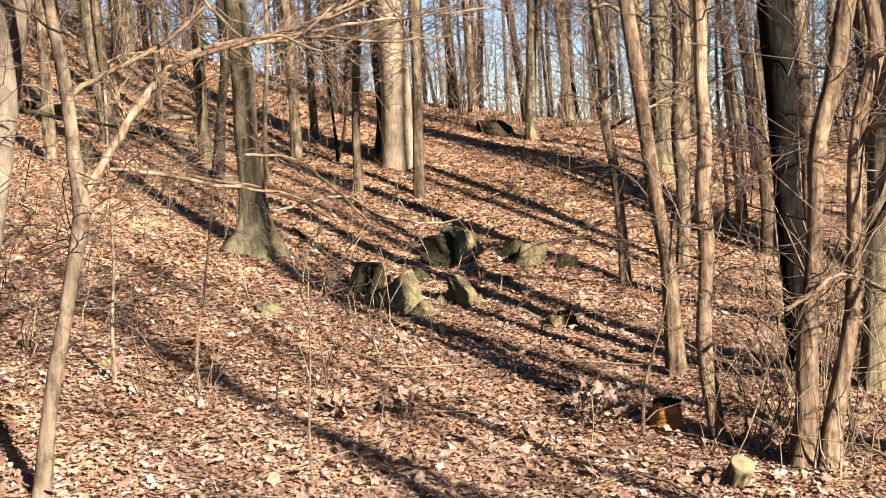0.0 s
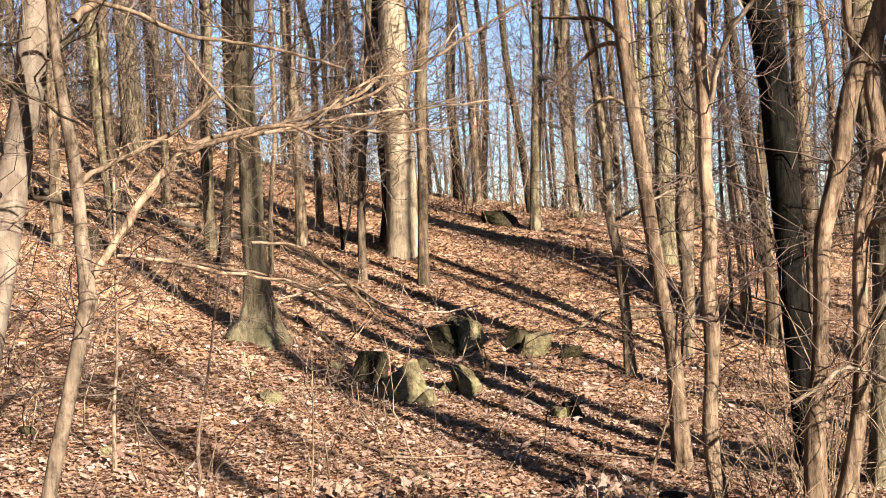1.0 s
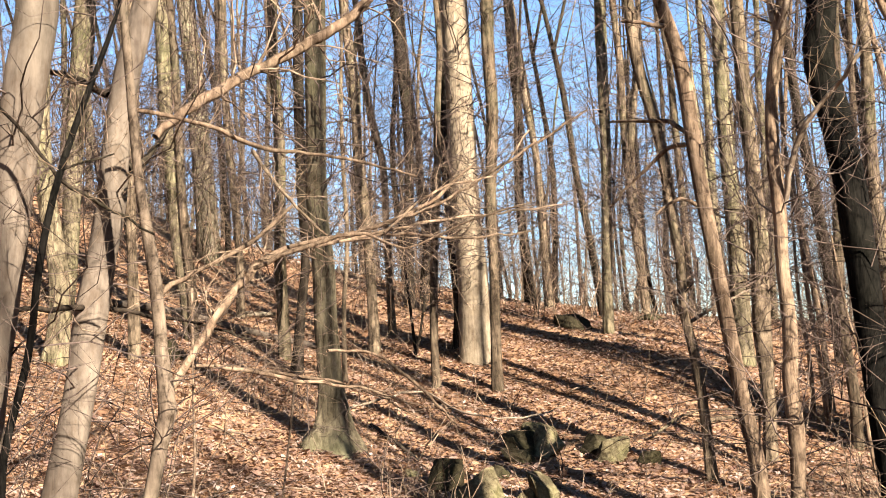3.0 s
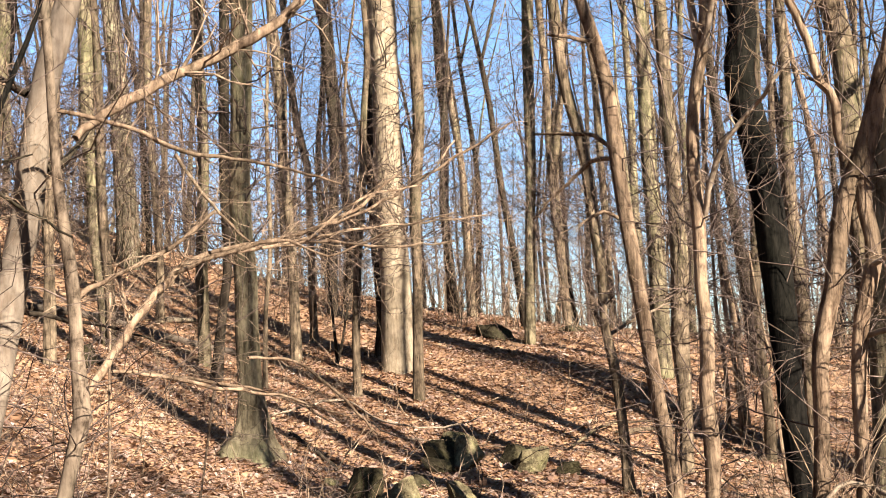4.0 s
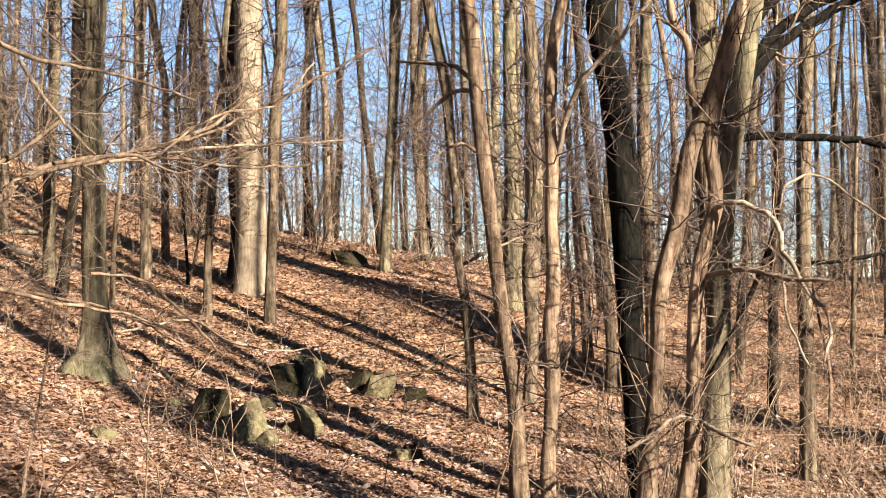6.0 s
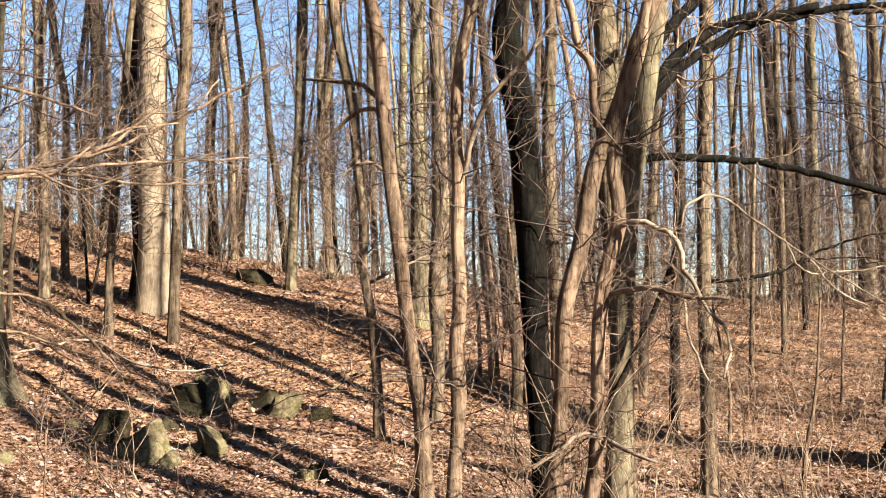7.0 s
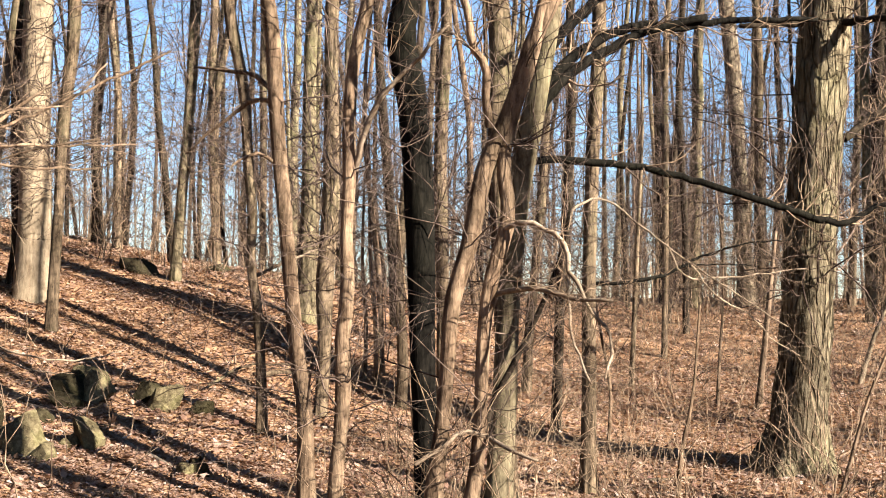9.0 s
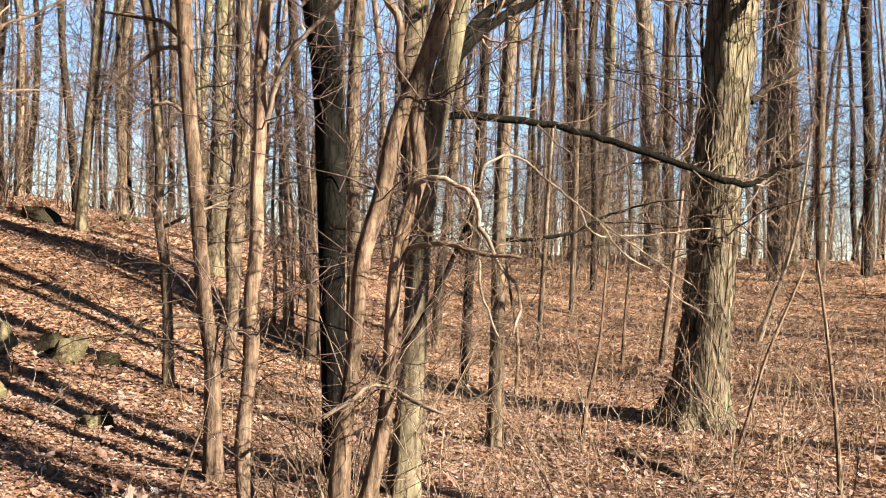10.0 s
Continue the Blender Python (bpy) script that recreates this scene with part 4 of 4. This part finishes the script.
    for _ in range(260):
        r, a = rng.uniform(52, 95), radians(rng.uniform(-30, 50))
        x, y = r * math.sin(a), r * math.cos(a)
        z, tall, w = float(ground_z(x, y)), rng.uniform(9, 16), rng.uniform(0.05, 0.14)
        lean = rng.normal(0, 0.5, 2)
        pts = [(x + lean[0] * k * k, y + lean[1] * k * k, z - 0.3 + tall * k) for k in (0, 0.35, 0.7, 1)]
        shape.tube(pts, w * np.array([1, 0.8, 0.5, 0.15]), 5, close=False)
        for _ in range(15):
            k = rng.uniform(0.1, 0.9)
            p = np.array([x + lean[0] * k * k, y + lean[1] * k * k, z + tall * k])
            d = np.array([*rng.normal(0, 1, 2), rng.uniform(0.0, 1.0)])
            d *= rng.uniform(0.8, 2.6) / np.linalg.norm(d)
            q = p + d * 0.5 + rng.normal(0, 0.2, 3)
            shape.tube([p, q, p + d], [0.014, 0.01, 0.005], 3, close=False)
            for _ in range(2):
                e = d * 0.3 + rng.normal(0, 0.4, 3)
                shape.tube([q, q + e * 0.5 + rng.normal(0, 0.08, 3), q + e], [0.009, 0.007, 0.004], 3, close=False)
    # Unseen stems on all other sides, added to hold back low sky light.
    for _ in range(1100):
        r, a = rng.uniform(24, 70), radians(rng.uniform(54, 326))
        x, y = r * math.sin(a), r * math.cos(a)
        z, tall, w = float(ground_z(x, y)), rng.uniform(9, 15) * min(r / 40, 1), rng.uniform(0.12, 0.3)
        shape.tube([(x, y, z - 0.3), (x + rng.normal(0, 0.4), y + rng.normal(0, 0.4), z + tall * 0.6), (x, y, z + tall)], [w, w * 0.8, w * 0.4], 5, close=False)
    ob = shape.make("distant_woods", BARK["shoot"], None)
    tagged(ob, "distant bare woods behind the crest and unseen stems all around", "woods", kind="stuff")


build_distance()

# ---- rocks ----
def rock(name, label, x, y, size, turn=0.0, sink=0.25, seed=1, tilt=0.0):
    rng = np.random.default_rng(seed)
    bm = bmesh.new()
    bmesh.ops.create_cube(bm, size=1.0)
    bmesh.ops.subdivide_edges(bm, edges=bm.edges, cuts=11, use_grid_fill=True)
    cuts = [(Vector((*rng.normal(0, 1, 2), rng.normal(0.35, 0.7))).normalized(), rng.uniform(0.3, 0.47)) for _ in range(9)]
    for v in bm.verts:
        for nrm, lim in cuts:
            over = v.co.dot(nrm) - lim
            if over > 0:
                v.co -= nrm * over
        n = noise.noise(v.co * 2.2 + Vector((seed, 0, 0))) * 0.05 + noise.noise(v.co * 7 + Vector((0, seed, 0))) * 0.03
        v.co += v.co.normalized() * n
        v.co.x += 0.22 * v.co.z * math.sin(seed * 1.7)
        v.co.y += 0.22 * v.co.z * math.cos(seed * 2.3)
        v.co *= 1.0 - 0.22 * max(v.co.z, 0)
        v.co = Vector((v.co.x * size[0], v.co.y * size[1], v.co.z * size[2]))
    me = bpy.data.meshes.new(name)
    bm.to_mesh(me)
    bm.free()
    me.materials.append(DARK_SHADED_ROCK if "dark" in label else ROCK)
    me.shade_smooth()
    me.set_sharp_from_angle(angle=0.22)
    ob = new(name, me)
    ob.matrix_world = pose(x, y, float(ground_z(x, y)) + size[2] * (0.33 - sink), tilt, 0, turn)
    return tagged(ob, label, "rock", "rocks on the slope")


rock("rock", "angular grey boulder with moss and pale lichen", -0.33, 9.17, (0.4, 0.37, 0.45), 35, 0.12, 11, 16)
rock("rock", "dark shaded boulder beside a paler one", -0.62, 9.58, (0.34, 0.36, 0.36), -25, 0.15, 12, -18)
rock("rock", "dark rock behind an angular boulder", -0.22, 10.05, (0.276, 0.276, 0.202), 40, 0.3, 13, 0)
rock("rock", "upright grey rock with pale face", 0.15, 9.40, (0.23, 0.22, 0.34), 12, 0.1, 14, 9)
rock("rock", "small grey rock leaning on a larger one", 0.02, 9.42, (0.147, 0.184, 0.184), 60, 0.2, 15, 0)
rock("rock", "brown mossy block of rock", 0.2, 10.75, (0.29, 0.3, 0.42), 28, 0.12, 16, -14)
# A dark slab stands where the ledge leaves a shaded hollow.
rock("rock", "dark slab standing for the shaded hollow under a mossy block", -0.03, 10.5, (0.34, 0.26, 0.2), 40, 0.2, 32, 0)
rock("rock", "flat brown mossy slab on the ledge", 0.12, 11.15, (0.4, 0.3, 0.2), 15, 0.15, 33, 10)
rock("rock", "small pale broken stone below a boulder", -0.16, 9.02, (0.2, 0.17, 0.19), 50, 0.18, 34, 12)
rock("rock", "dark broken stone in a crevice", -0.5, 9.34, (0.2, 0.2, 0.2), 70, 0.2, 35, -10)
rock("rock", "dark flat-topped rock in shade", -0.00, 10.75, (0.331, 0.368, 0.331), -30, 0.2, 17, 14)
rock("rock", "brown mossy rock in leaves", 0.17, 11.45, (0.368, 0.368, 0.23), 25, 0.3, 18, 0)
rock("rock", "dark shaded rock in leaves", 0.64, 10.86, (0.276, 0.276, 0.276), 35, 0.15, 19, -16)
rock("rock", "grey rock with lichen in leaves", 0.79, 10.6, (0.36, 0.28, 0.33), 20, 0.15, 20, 12)
rock("rock", "small dark rock in leaves", 1.08, 10.58, (0.221, 0.221, 0.184), 15, 0.2, 21, 0)
rock("rock", "dark boulder on top of the mound", 0.79, 16.03, (0.46, 0.368, 0.276), 10, 0.15, 22, 8)
rock("rock", "dark low rock near the crest", 2.11, 18.87, (0.414, 0.368, 0.184), 30, 0.2, 23, 0)
rock("rock", "small grey stone in leaves", -1.30, 8.67, (0.184, 0.184, 0.147), 30, 0.15, 24, 12)
rock("rock", "small dark stone in leaves", 0.94, 9.00, (0.156, 0.184, 0.184), 10, 0.15, 25, 0)
rock("rock", "small pale stone in leaves", 0.82, 8.92, (0.12, 0.12, 0.129), 50, 0.1, 26, 0)
rock("rock", "dark boulder on the hillside", -3.67, 12.31, (0.368, 0.368, 0.331), 0, 0.15, 27, 0)
rock("rock", "small pale stone in leaves", -2.12, 7.29, (0.101, 0.092, 0.083), 0, 0.15, 28, 0)
rock("rock", "small dark stone in leaves", -2.63, 7.37, (0.138, 0.129, 0.11), 0, 0.15, 29, 0)
rock("rock", "small pale stone in leaves", -0.92, 9.79, (0.129, 0.147, 0.11), 0, 0.2, 30, 0)
rock("rock", "low dark rock near the crest", 2.04, 18.40, (0.276, 0.276, 0.129), 0, 0.2, 31, 0)

# ---- cut wood ----
def fallen(name, label, spots, thick, skin="grey", lift=0.6):
    """A dead stem that lies along the ground through the given spots."""
    rng = np.random.default_rng(int(abs(spots[0][0] * 100)))
    pts = np.array([(x, y, float(ground_z(x, y)) + thick * lift) for x, y in spots])
    rad = np.linspace(1.0, 0.55, len(pts))[:, None] * thick
    path = along(np.hstack([pts, rad]), 0.12)
    path[:, 2] += rng.normal(0, 0.006, len(path))
    shape = Shape()
    shape.tube(path[:, :3], path[:, 3], 10, 0.05)
    shape.f.append(list(range(9, -1, -1)))
    ob = shape.make(name, BARK[skin], None)
    return tagged(ob, label, "log", "dead wood on the ground")


def cut_log(name, label, x, y, radius, length, turn, tip, face, side):
    """A sawn stump or piece of log: rough outside, a bare sawn face on top."""
    root = new(name)
    root.matrix_world = pose(x, y, float(ground_z(x, y)), tip, 0, turn)
    tagged(root, label, "stump", "dead wood on the ground")
    z = np.linspace(-0.06, length, 9)
    shape = Shape()
    shape.tube([(0, 0, t) for t in z], [radius * (1.12 - 0.2 * (t + 0.06) / length + 0.03 * math.sin(19 * t)) for t in z], 22, 0.04)
    shape.make("stump_side", side, root)
    top = Shape()
    top.tube([(0, 0, length - 0.01), (0, 0, length + 0.003), (0, 0, length + 0.008)], [radius * 0.91, radius * 0.9, radius * 0.8], 22, 0.02)
    top.make("sawn_face", face, root, "bare weathered sawn wood")
    return root


fallen("fallen_log", "long thin fallen trunk lying across the hillside", [(-5.02, 13.90), (-4.22, 14.58), (-3.08, 14.31), (-1.98, 14.10)], 0.06, "smooth", 0.6)
fallen("fallen_log", "pale fallen stem on the hillside", [(-3.57, 15.15), (-3.12, 15.41)], 0.05, "pale", 0.6)
fallen("fallen_branch", "pale dead branch lying among leaves", [(0.28, 9.78), (0.56, 9.32), (0.83, 8.90)], 0.022, "smooth", 0.6)
fallen("fallen_branch", "dark rotting branch lying among leaves", [(4.67, 8.02), (4.75, 7.62), (4.79, 7.12)], 0.045, "grey", 0.6)
fallen("fallen_branch", "dead branch lying on the slope", [(1.73, 11.87), (2.12, 12.12), (2.42, 12.14)], 0.03, "grey", 0.6)
fallen("fallen_branch", "pale stick lying among leaves", [(4.47, 8.74), (4.85, 8.66)], 0.02, "pale", 0.6)
fallen("fallen_branch", "dark stick lying on the slope", [(-1.38, 11.01), (-1.13, 10.60), (-0.90, 10.22)], 0.03, "dark", 0.6)
fallen("fallen_branch", "thin pale dead bough arching over leaves", [(-1.6, 11.19), (-0.96, 12.1), (-0.45, 11.45), (-0.07, 11.47), (0.45, 11.95)], 0.012, "bare", 9.0)
fallen("fallen_branch", "thin pale dead bough arching over leaves", [(-0.77, 11.5), (-0.35, 11.0), (0.05, 10.95)], 0.01, "bare", 12.0)
fallen("fallen_branch", "thin dead bough lying on the mound", [(1.21, 11.19), (1.76, 12.0), (2.3, 12.2)], 0.014, "grey", 6.0)
fallen("fallen_branch", "long dark root-like stick among leaves", [(0.25, 6.95), (-0.15, 7.3), (-0.5, 7.75), (-0.85, 8.2)], 0.018, "grey", 0.7)
cut_log("tree_stump", "short stump of bare orange weathered wood", 1.24, 6.72, 0.088, 0.16, 28, 4, BARK["dark"], CUT)
cut_log("tree_stump", "short pale sawn stump with bare wood", 1.41, 5.85, 0.068, 0.15, 20, 32, PALE_WOOD, BARK["green"])

def shrub(label, x, y, count, tall, spread, seed, skin="tan"):
    """A clump of thin bare shoots."""
    rng = np.random.default_rng(seed)
    root = new("bare_shrub")
    root.location = (x, y, float(ground_z(x, y)))
    tagged(root, label, "shrub", "bare shrubs")
    for _ in range(count):
        px, py = rng.normal(0, spread, 2)
        shape = Shape()
        w = np.array([*rng.normal(0, 0.16, 2), 1.0])
        z = float(ground_z(x + px, y + py)) - root.location.z - 0.03
        sprig(shape, rng, (px, py, z), w / np.linalg.norm(w), tall * rng.uniform(0.4, 1.0), rng.uniform(0.0035, 0.008), int(rng.random() < 0.3))
        shape.make("stem", BARK[skin], root)
    return root



def seedling(label, x, y, tall, count, seed):
    """A small bare seedling that still holds some dry pale leaves."""
    rng = np.random.default_rng(seed)
    root = new("leafy_seedling")
    root.location = (x, y, float(ground_z(x, y)))
    tagged(root, label, "seedling", "seedlings")
    ring = [(0.5 * math.cos(t) * (1 if k % 2 == 0 else 0.62), 0.36 * math.sin(t) * (1 if k % 2 == 0 else 0.62)) for k, t in enumerate(i * math.pi / 5 for i in range(10))]
    me = bpy.data.meshes.new("dry_leaf")
    me.from_pydata([(0, 0, 0.05)] + [(p, q, 0.6 * p * p - 0.5 * q * q) for p, q in ring], [], [(0, 1 + i, 1 + (i + 1) % 10) for i in range(10)])
    me.materials.append(LEAF_ONE)
    for k in range(4):
        shape = Shape()
        w = np.array([*rng.normal(0, 0.45, 2), 1.0])
        w /= np.linalg.norm(w)
        sprig(shape, rng, (0, 0, -0.03), w, tall, 0.005, 1)
        shape.make("stem", BARK["twig"], root)
        for _ in range(count // 4):
            ob = new("dry_leaf", me)
            p = w * tall * rng.uniform(0.35, 1.0) + rng.normal(0, 0.05, 3)
            ob.parent = root
            ob.matrix_local = pose(p[0], p[1], max(p[2], 0.04), *rng.uniform(-60, 60, 2), rng.uniform(0, 360)) @ Matrix.Scale(rng.uniform(0.07, 0.12), 4)
    return root


seedling("small seedling holding dry pale leaves", 0.82, 6.77, 0.28, 24, 1)
seedling("low seedling holding dry brown leaves", -0.26, 6.78, 0.16, 12, 2)
seedling("low seedling holding dry pale leaves", -0.68, 6.81, 0.14, 12, 3)
shrub("clump of thin pale bare shoots beside a stump", 1.60, 6.30, 16, 0.85, 0.12, 1, "tan")
shrub("clump of thin tan bare shoots", 2.04, 7.38, 14, 0.8, 0.2, 2, "tan")
shrub("thin shoots at the foot of forked stems", 1.87, 5.99, 12, 1.3, 0.09, 3, "tan")
shrub("thin tall pale shoots at the foot of forked stems", 2.08, 6.3, 14, 1.2, 0.11, 41, "tan")
shrub("thin pale shoots between two stems", 2.44, 7.53, 14, 1.5, 0.14, 4, "tan")
shrub("low tangle of thin bare shoots", 3.46, 7.61, 16, 0.8, 0.3, 5, "tan")
shrub("low tangle of thin bare shoots", 4.27, 8.33, 12, 0.9, 0.3, 6, "twig")
shrub("bare brush at the foot of a big oak", 5.48, 7.98, 14, 0.9, 0.25, 7, "twig")
shrub("tall thin bare brush", 5.46, 7.36, 10, 1.5, 0.25, 8, "twig")
shrub("tall thin bare brush", 7.34, 9.22, 12, 1.3, 0.4, 9, "twig")
shrub("thin bare brush on the slope", 2.59, 9.76, 12, 0.9, 0.25, 10, "tan")
shrub("few thin bare shoots on the slope", -1.44, 6.85, 7, 0.9, 0.18, 11, "tan")
shrub("few thin bare shoots on the slope", -0.83, 7.13, 4, 1.1, 0.1, 12, "tan")
shrub("few thin bare shoots on the slope", -2.27, 8.13, 4, 1.2, 0.1, 13, "twig")
shrub("few thin bare shoots beside a rock", -0.82, 9.12, 8, 0.6, 0.15, 14, "tan")
shrub("bare brush on the hillside", -2.61, 7.14, 9, 1.2, 0.2, 15, "twig")
shrub("few thin bare shoots on the mound", 1.16, 12.23, 6, 0.8, 0.2, 16, "twig")
for x, y, count, tall, seed in ((-1.05, 8.55, 5, 0.7, 31), (-0.35, 8.1, 4, 0.6, 32), (0.35, 9.9, 5, 0.6, 33), (-0.9, 10.6, 6, 0.7, 34), (-0.35, 11.9, 6, 0.7, 35), (-2.7, 9.3, 6, 0.9, 36), (-2.2, 11.4, 6, 0.8, 37), (-3.1, 10.6, 7, 1.0, 38), (1.75, 9.2, 5, 0.6, 39), (-3.0, 8.3, 7, 1.0, 40)):
    shrub("few thin bare shoots among fallen leaves", x, y, count, tall, 0.25, seed, "twig")
shrub("small bare shoots in leaves", 0.88, 6.90, 6, 0.35, 0.1, 17, "twig")

# ---- undergrowth ----
def build_undergrowth():
    rng = np.random.default_rng(21)
    shape = Shape()
    for _ in range(1150):
        a, r = radians(rng.uniform(-26, 45)), 6.2 + 18 * rng.random() ** 0.8
        if a < radians(10) and r < 11 and rng.random() < 0.75:
            continue
        x, y = r * math.sin(a), r * math.cos(a)
        if -0.5 < x < 4.0 and 10.0 < y < 15.0 and rng.random() < 0.8:
            continue
        z = float(ground_z(x, y))
        tall = rng.uniform(0.25, 1.5) * (1.3 if a > radians(12) else 0.8) * (1.7 if r > 16 else 1.0)
        w = np.array([*rng.normal(0, 0.3, 2), 1.0])
        sprig(shape, rng, (x, y, z - 0.03), w / np.linalg.norm(w), tall, rng.uniform(0.002, 0.006), int(rng.random() < 0.45))
    for _ in range(1000):
        a, r = radians(rng.uniform(-27, 46)), rng.uniform(16.5, 27)
        x, y = r * math.sin(a), r * math.cos(a)
        w = np.array([*rng.normal(0, 0.22, 2), 1.0])
        sprig(shape, rng, (x, y, float(ground_z(x, y)) - 0.03), w / np.linalg.norm(w), rng.uniform(0.8, 3.2), rng.uniform(0.003, 0.011), 1)
    for _ in range(800):
        a, r = radians(rng.uniform(7, 46)), rng.uniform(5.6, 17)
        x, y = r * math.sin(a), r * math.cos(a)
        if -0.5 < x < 3.6 and 10.0 < y < 15.5 or rng.random() > (a - 0.05) * 2.2:
            continue
        w = np.array([*rng.normal(0, 0.45, 2), 1.0])
        sprig(shape, rng, (x, y, float(ground_z(x, y)) - 0.03), w / np.linalg.norm(w), rng.uniform(0.3, 1.3), rng.uniform(0.002, 0.006), int(rng.random() < 0.4))
    ob = shape.make("undergrowth", BARK["twig"], None)
    tagged(ob, "bare brown brush and thin leafless shoots on the slope", "undergrowth", kind="stuff")
    shape = Shape()
    for _ in range(380):
        a, r = radians(rng.uniform(-26, 45)), 5.0 + 16 * rng.random()
        x, y = r * math.sin(a), r * math.cos(a)
        n = rng.uniform(0, 6.3)
        half = rng.uniform(0.1, 0.7)
        pts = [(x + math.cos(n) * half * k, y + math.sin(n) * half * k, float(ground_z(x + math.cos(n) * half * k, y + math.sin(n) * half * k)) + 0.025 + rng.normal(0, 0.012)) for k in (-1, -0.4, 0.2, 1)]
        shape.tube(pts, np.linspace(1, 0.5, 4) * rng.uniform(0.003, 0.009), 5)
    ob = shape.make("fallen_twigs", BARK["twig"], None)
    tagged(ob, "dry fallen sticks lying among dead leaves", "twigs", kind="stuff")


build_undergrowth()

# ---- fallen leaves ----
def leaf_shape(kind, n=10):
    """Ring of a leaf, about one unit long, as x, y: lobed with ten points, a plain scrap with fewer."""
    a = np.linspace(0, 2 * math.pi, n, endpoint=False)
    r = np.where(np.arange(n) % 2 == 0, 0.5, (0.34, 0.41, 0.3)[kind] if n == 10 else 0.44)
    return np.stack([r * np.cos(a), r * np.sin(a) * (0.9, 0.62, 0.76)[kind]], 1)


def leaves(count, near, far, size, seed, corners, lift):
    """Vertices and faces of many curled leaves strewn on the slope."""
    rng = np.random.default_rng(seed)
    a = np.radians(rng.uniform(-28, 47, count))
    r = np.sqrt(rng.uniform(near ** 2, far ** 2, count))
    x, y = r * np.sin(a), r * np.cos(a)
    z = ground_z(x, y) + rng.uniform(0.004, lift, count)
    kind = rng.integers(0, 3, count)
    rings = np.stack([leaf_shape(k, corners) for k in range(3)])[kind]
    n = rings.shape[1]
    s = (size[0] + (size[1] - size[0]) * rng.random(count) ** 1.8)[:, None]
    local = np.zeros((count, n + 1, 3))
    local[:, 1:, :2] = rings * s[..., None]
    curl = np.clip(rng.normal(0, 0.5, (count, 1)), -1.2, 1.2) / s
    bend = np.clip(rng.normal(0.2, 0.5, (count, 1)), -1.2, 1.2) / s
    local[..., 2] = curl * local[..., 0] ** 2 * 0.6 + bend * local[..., 1] ** 2 * 0.6 + rng.normal(0, 0.05, (count, n + 1)) * s
    t = rng.uniform(0, 6.283, count)
    p, q = np.clip(rng.normal(0, 0.24, (2, count)), -0.9, 0.9)
    c, d = np.cos(t)[:, None], np.sin(t)[:, None]
    lx, ly, lz = local[..., 0], local[..., 1], local[..., 2]
    gx, gy = c * lx - d * ly, d * lx + c * ly
    gz = lz + gx * np.tan(p)[:, None] + gy * np.tan(q)[:, None]
    low = gz.min(1, keepdims=True) * 0.7
    v = np.stack([gx + x[:, None], gy + y[:, None], gz - low + z[:, None]], -1)
    i = np.arange(n)
    fan = np.stack([np.zeros(n, int), 1 + i, 1 + (i + 1) % n], 1)
    f = fan[None] + (np.arange(count) * (n + 1))[:, None, None]
    return v.reshape(-1, 3), f.reshape(-1, 3)


def quick_mesh(name, v, f, mat):
    me = bpy.data.meshes.new(name)
    me.vertices.add(len(v))
    me.vertices.foreach_set("co", v.astype(np.float32).ravel())
    me.loops.add(f.size)
    me.loops.foreach_set("vertex_index", f.astype(np.int32).ravel())
    me.polygons.add(len(f))
    me.polygons.foreach_set("loop_start", np.arange(0, f.size, 3, dtype=np.int32))
    me.polygons.foreach_set("loop_total", np.full(len(f), 3, np.int32))
    me.update(calc_edges=True)
    me.materials.append(mat)
    return me


def build_litter():
    beds = [(140000, 4.4, 9.5, (0.02, 0.05), 3, 4, 0.022), (9000, 4.4, 10.5, (0.045, 0.095), 6, 10, 0.026),
            (115000, 9.3, 15.0, (0.03, 0.062), 4, 4, 0.018), (75000, 14.8, 23.0, (0.035, 0.08), 5, 4, 0.018)]
    verts, faces, total = [], [], 0
    for bed in beds:
        v, f = leaves(*bed)
        verts.append(v)
        faces.append(f + total)
        total += len(v)
    me = quick_mesh("leaf_litter", np.concatenate(verts), np.concatenate(faces), LEAF)
    litter = new("leaf_litter", me)
    tagged(litter, "thick layer of dry tan and brown fallen leaves", "leaf litter", kind="stuff")
    rng = np.random.default_rng(9)
    kinds = []
    for k in range(6):
        ring = leaf_shape(k % 3)
        pts = [(0, 0, 0.012)] + [(px, py, 0.5 * px * px * rng.normal(0, 1) + 0.5 * py * py * rng.normal(0.4, 1) + rng.normal(0, 0.04)) for px, py in ring]
        me = bpy.data.meshes.new("leaf")
        me.from_pydata(pts, [], [(0, 1 + i, 1 + (i + 1) % 10) for i in range(10)])
        me.materials.append(LEAF_ONE)
        kinds.append(me)
    for i in range(300):
        a, r = radians(rng.uniform(-22, 18)), rng.uniform(5.0, 7.2)
        x, y = r * math.sin(a), r * math.cos(a)
        ob = new("leaf", kinds[int(rng.integers(6))])
        s = rng.uniform(0.05, 0.1)
        ob.matrix_world = pose(x, y, float(ground_z(x, y)) + rng.uniform(0.03, 0.05), rng.normal(0, 20), rng.normal(0, 20), rng.uniform(0, 360)) @ Matrix.Scale(s, 4)
        ob.parent = litter


build_litter()
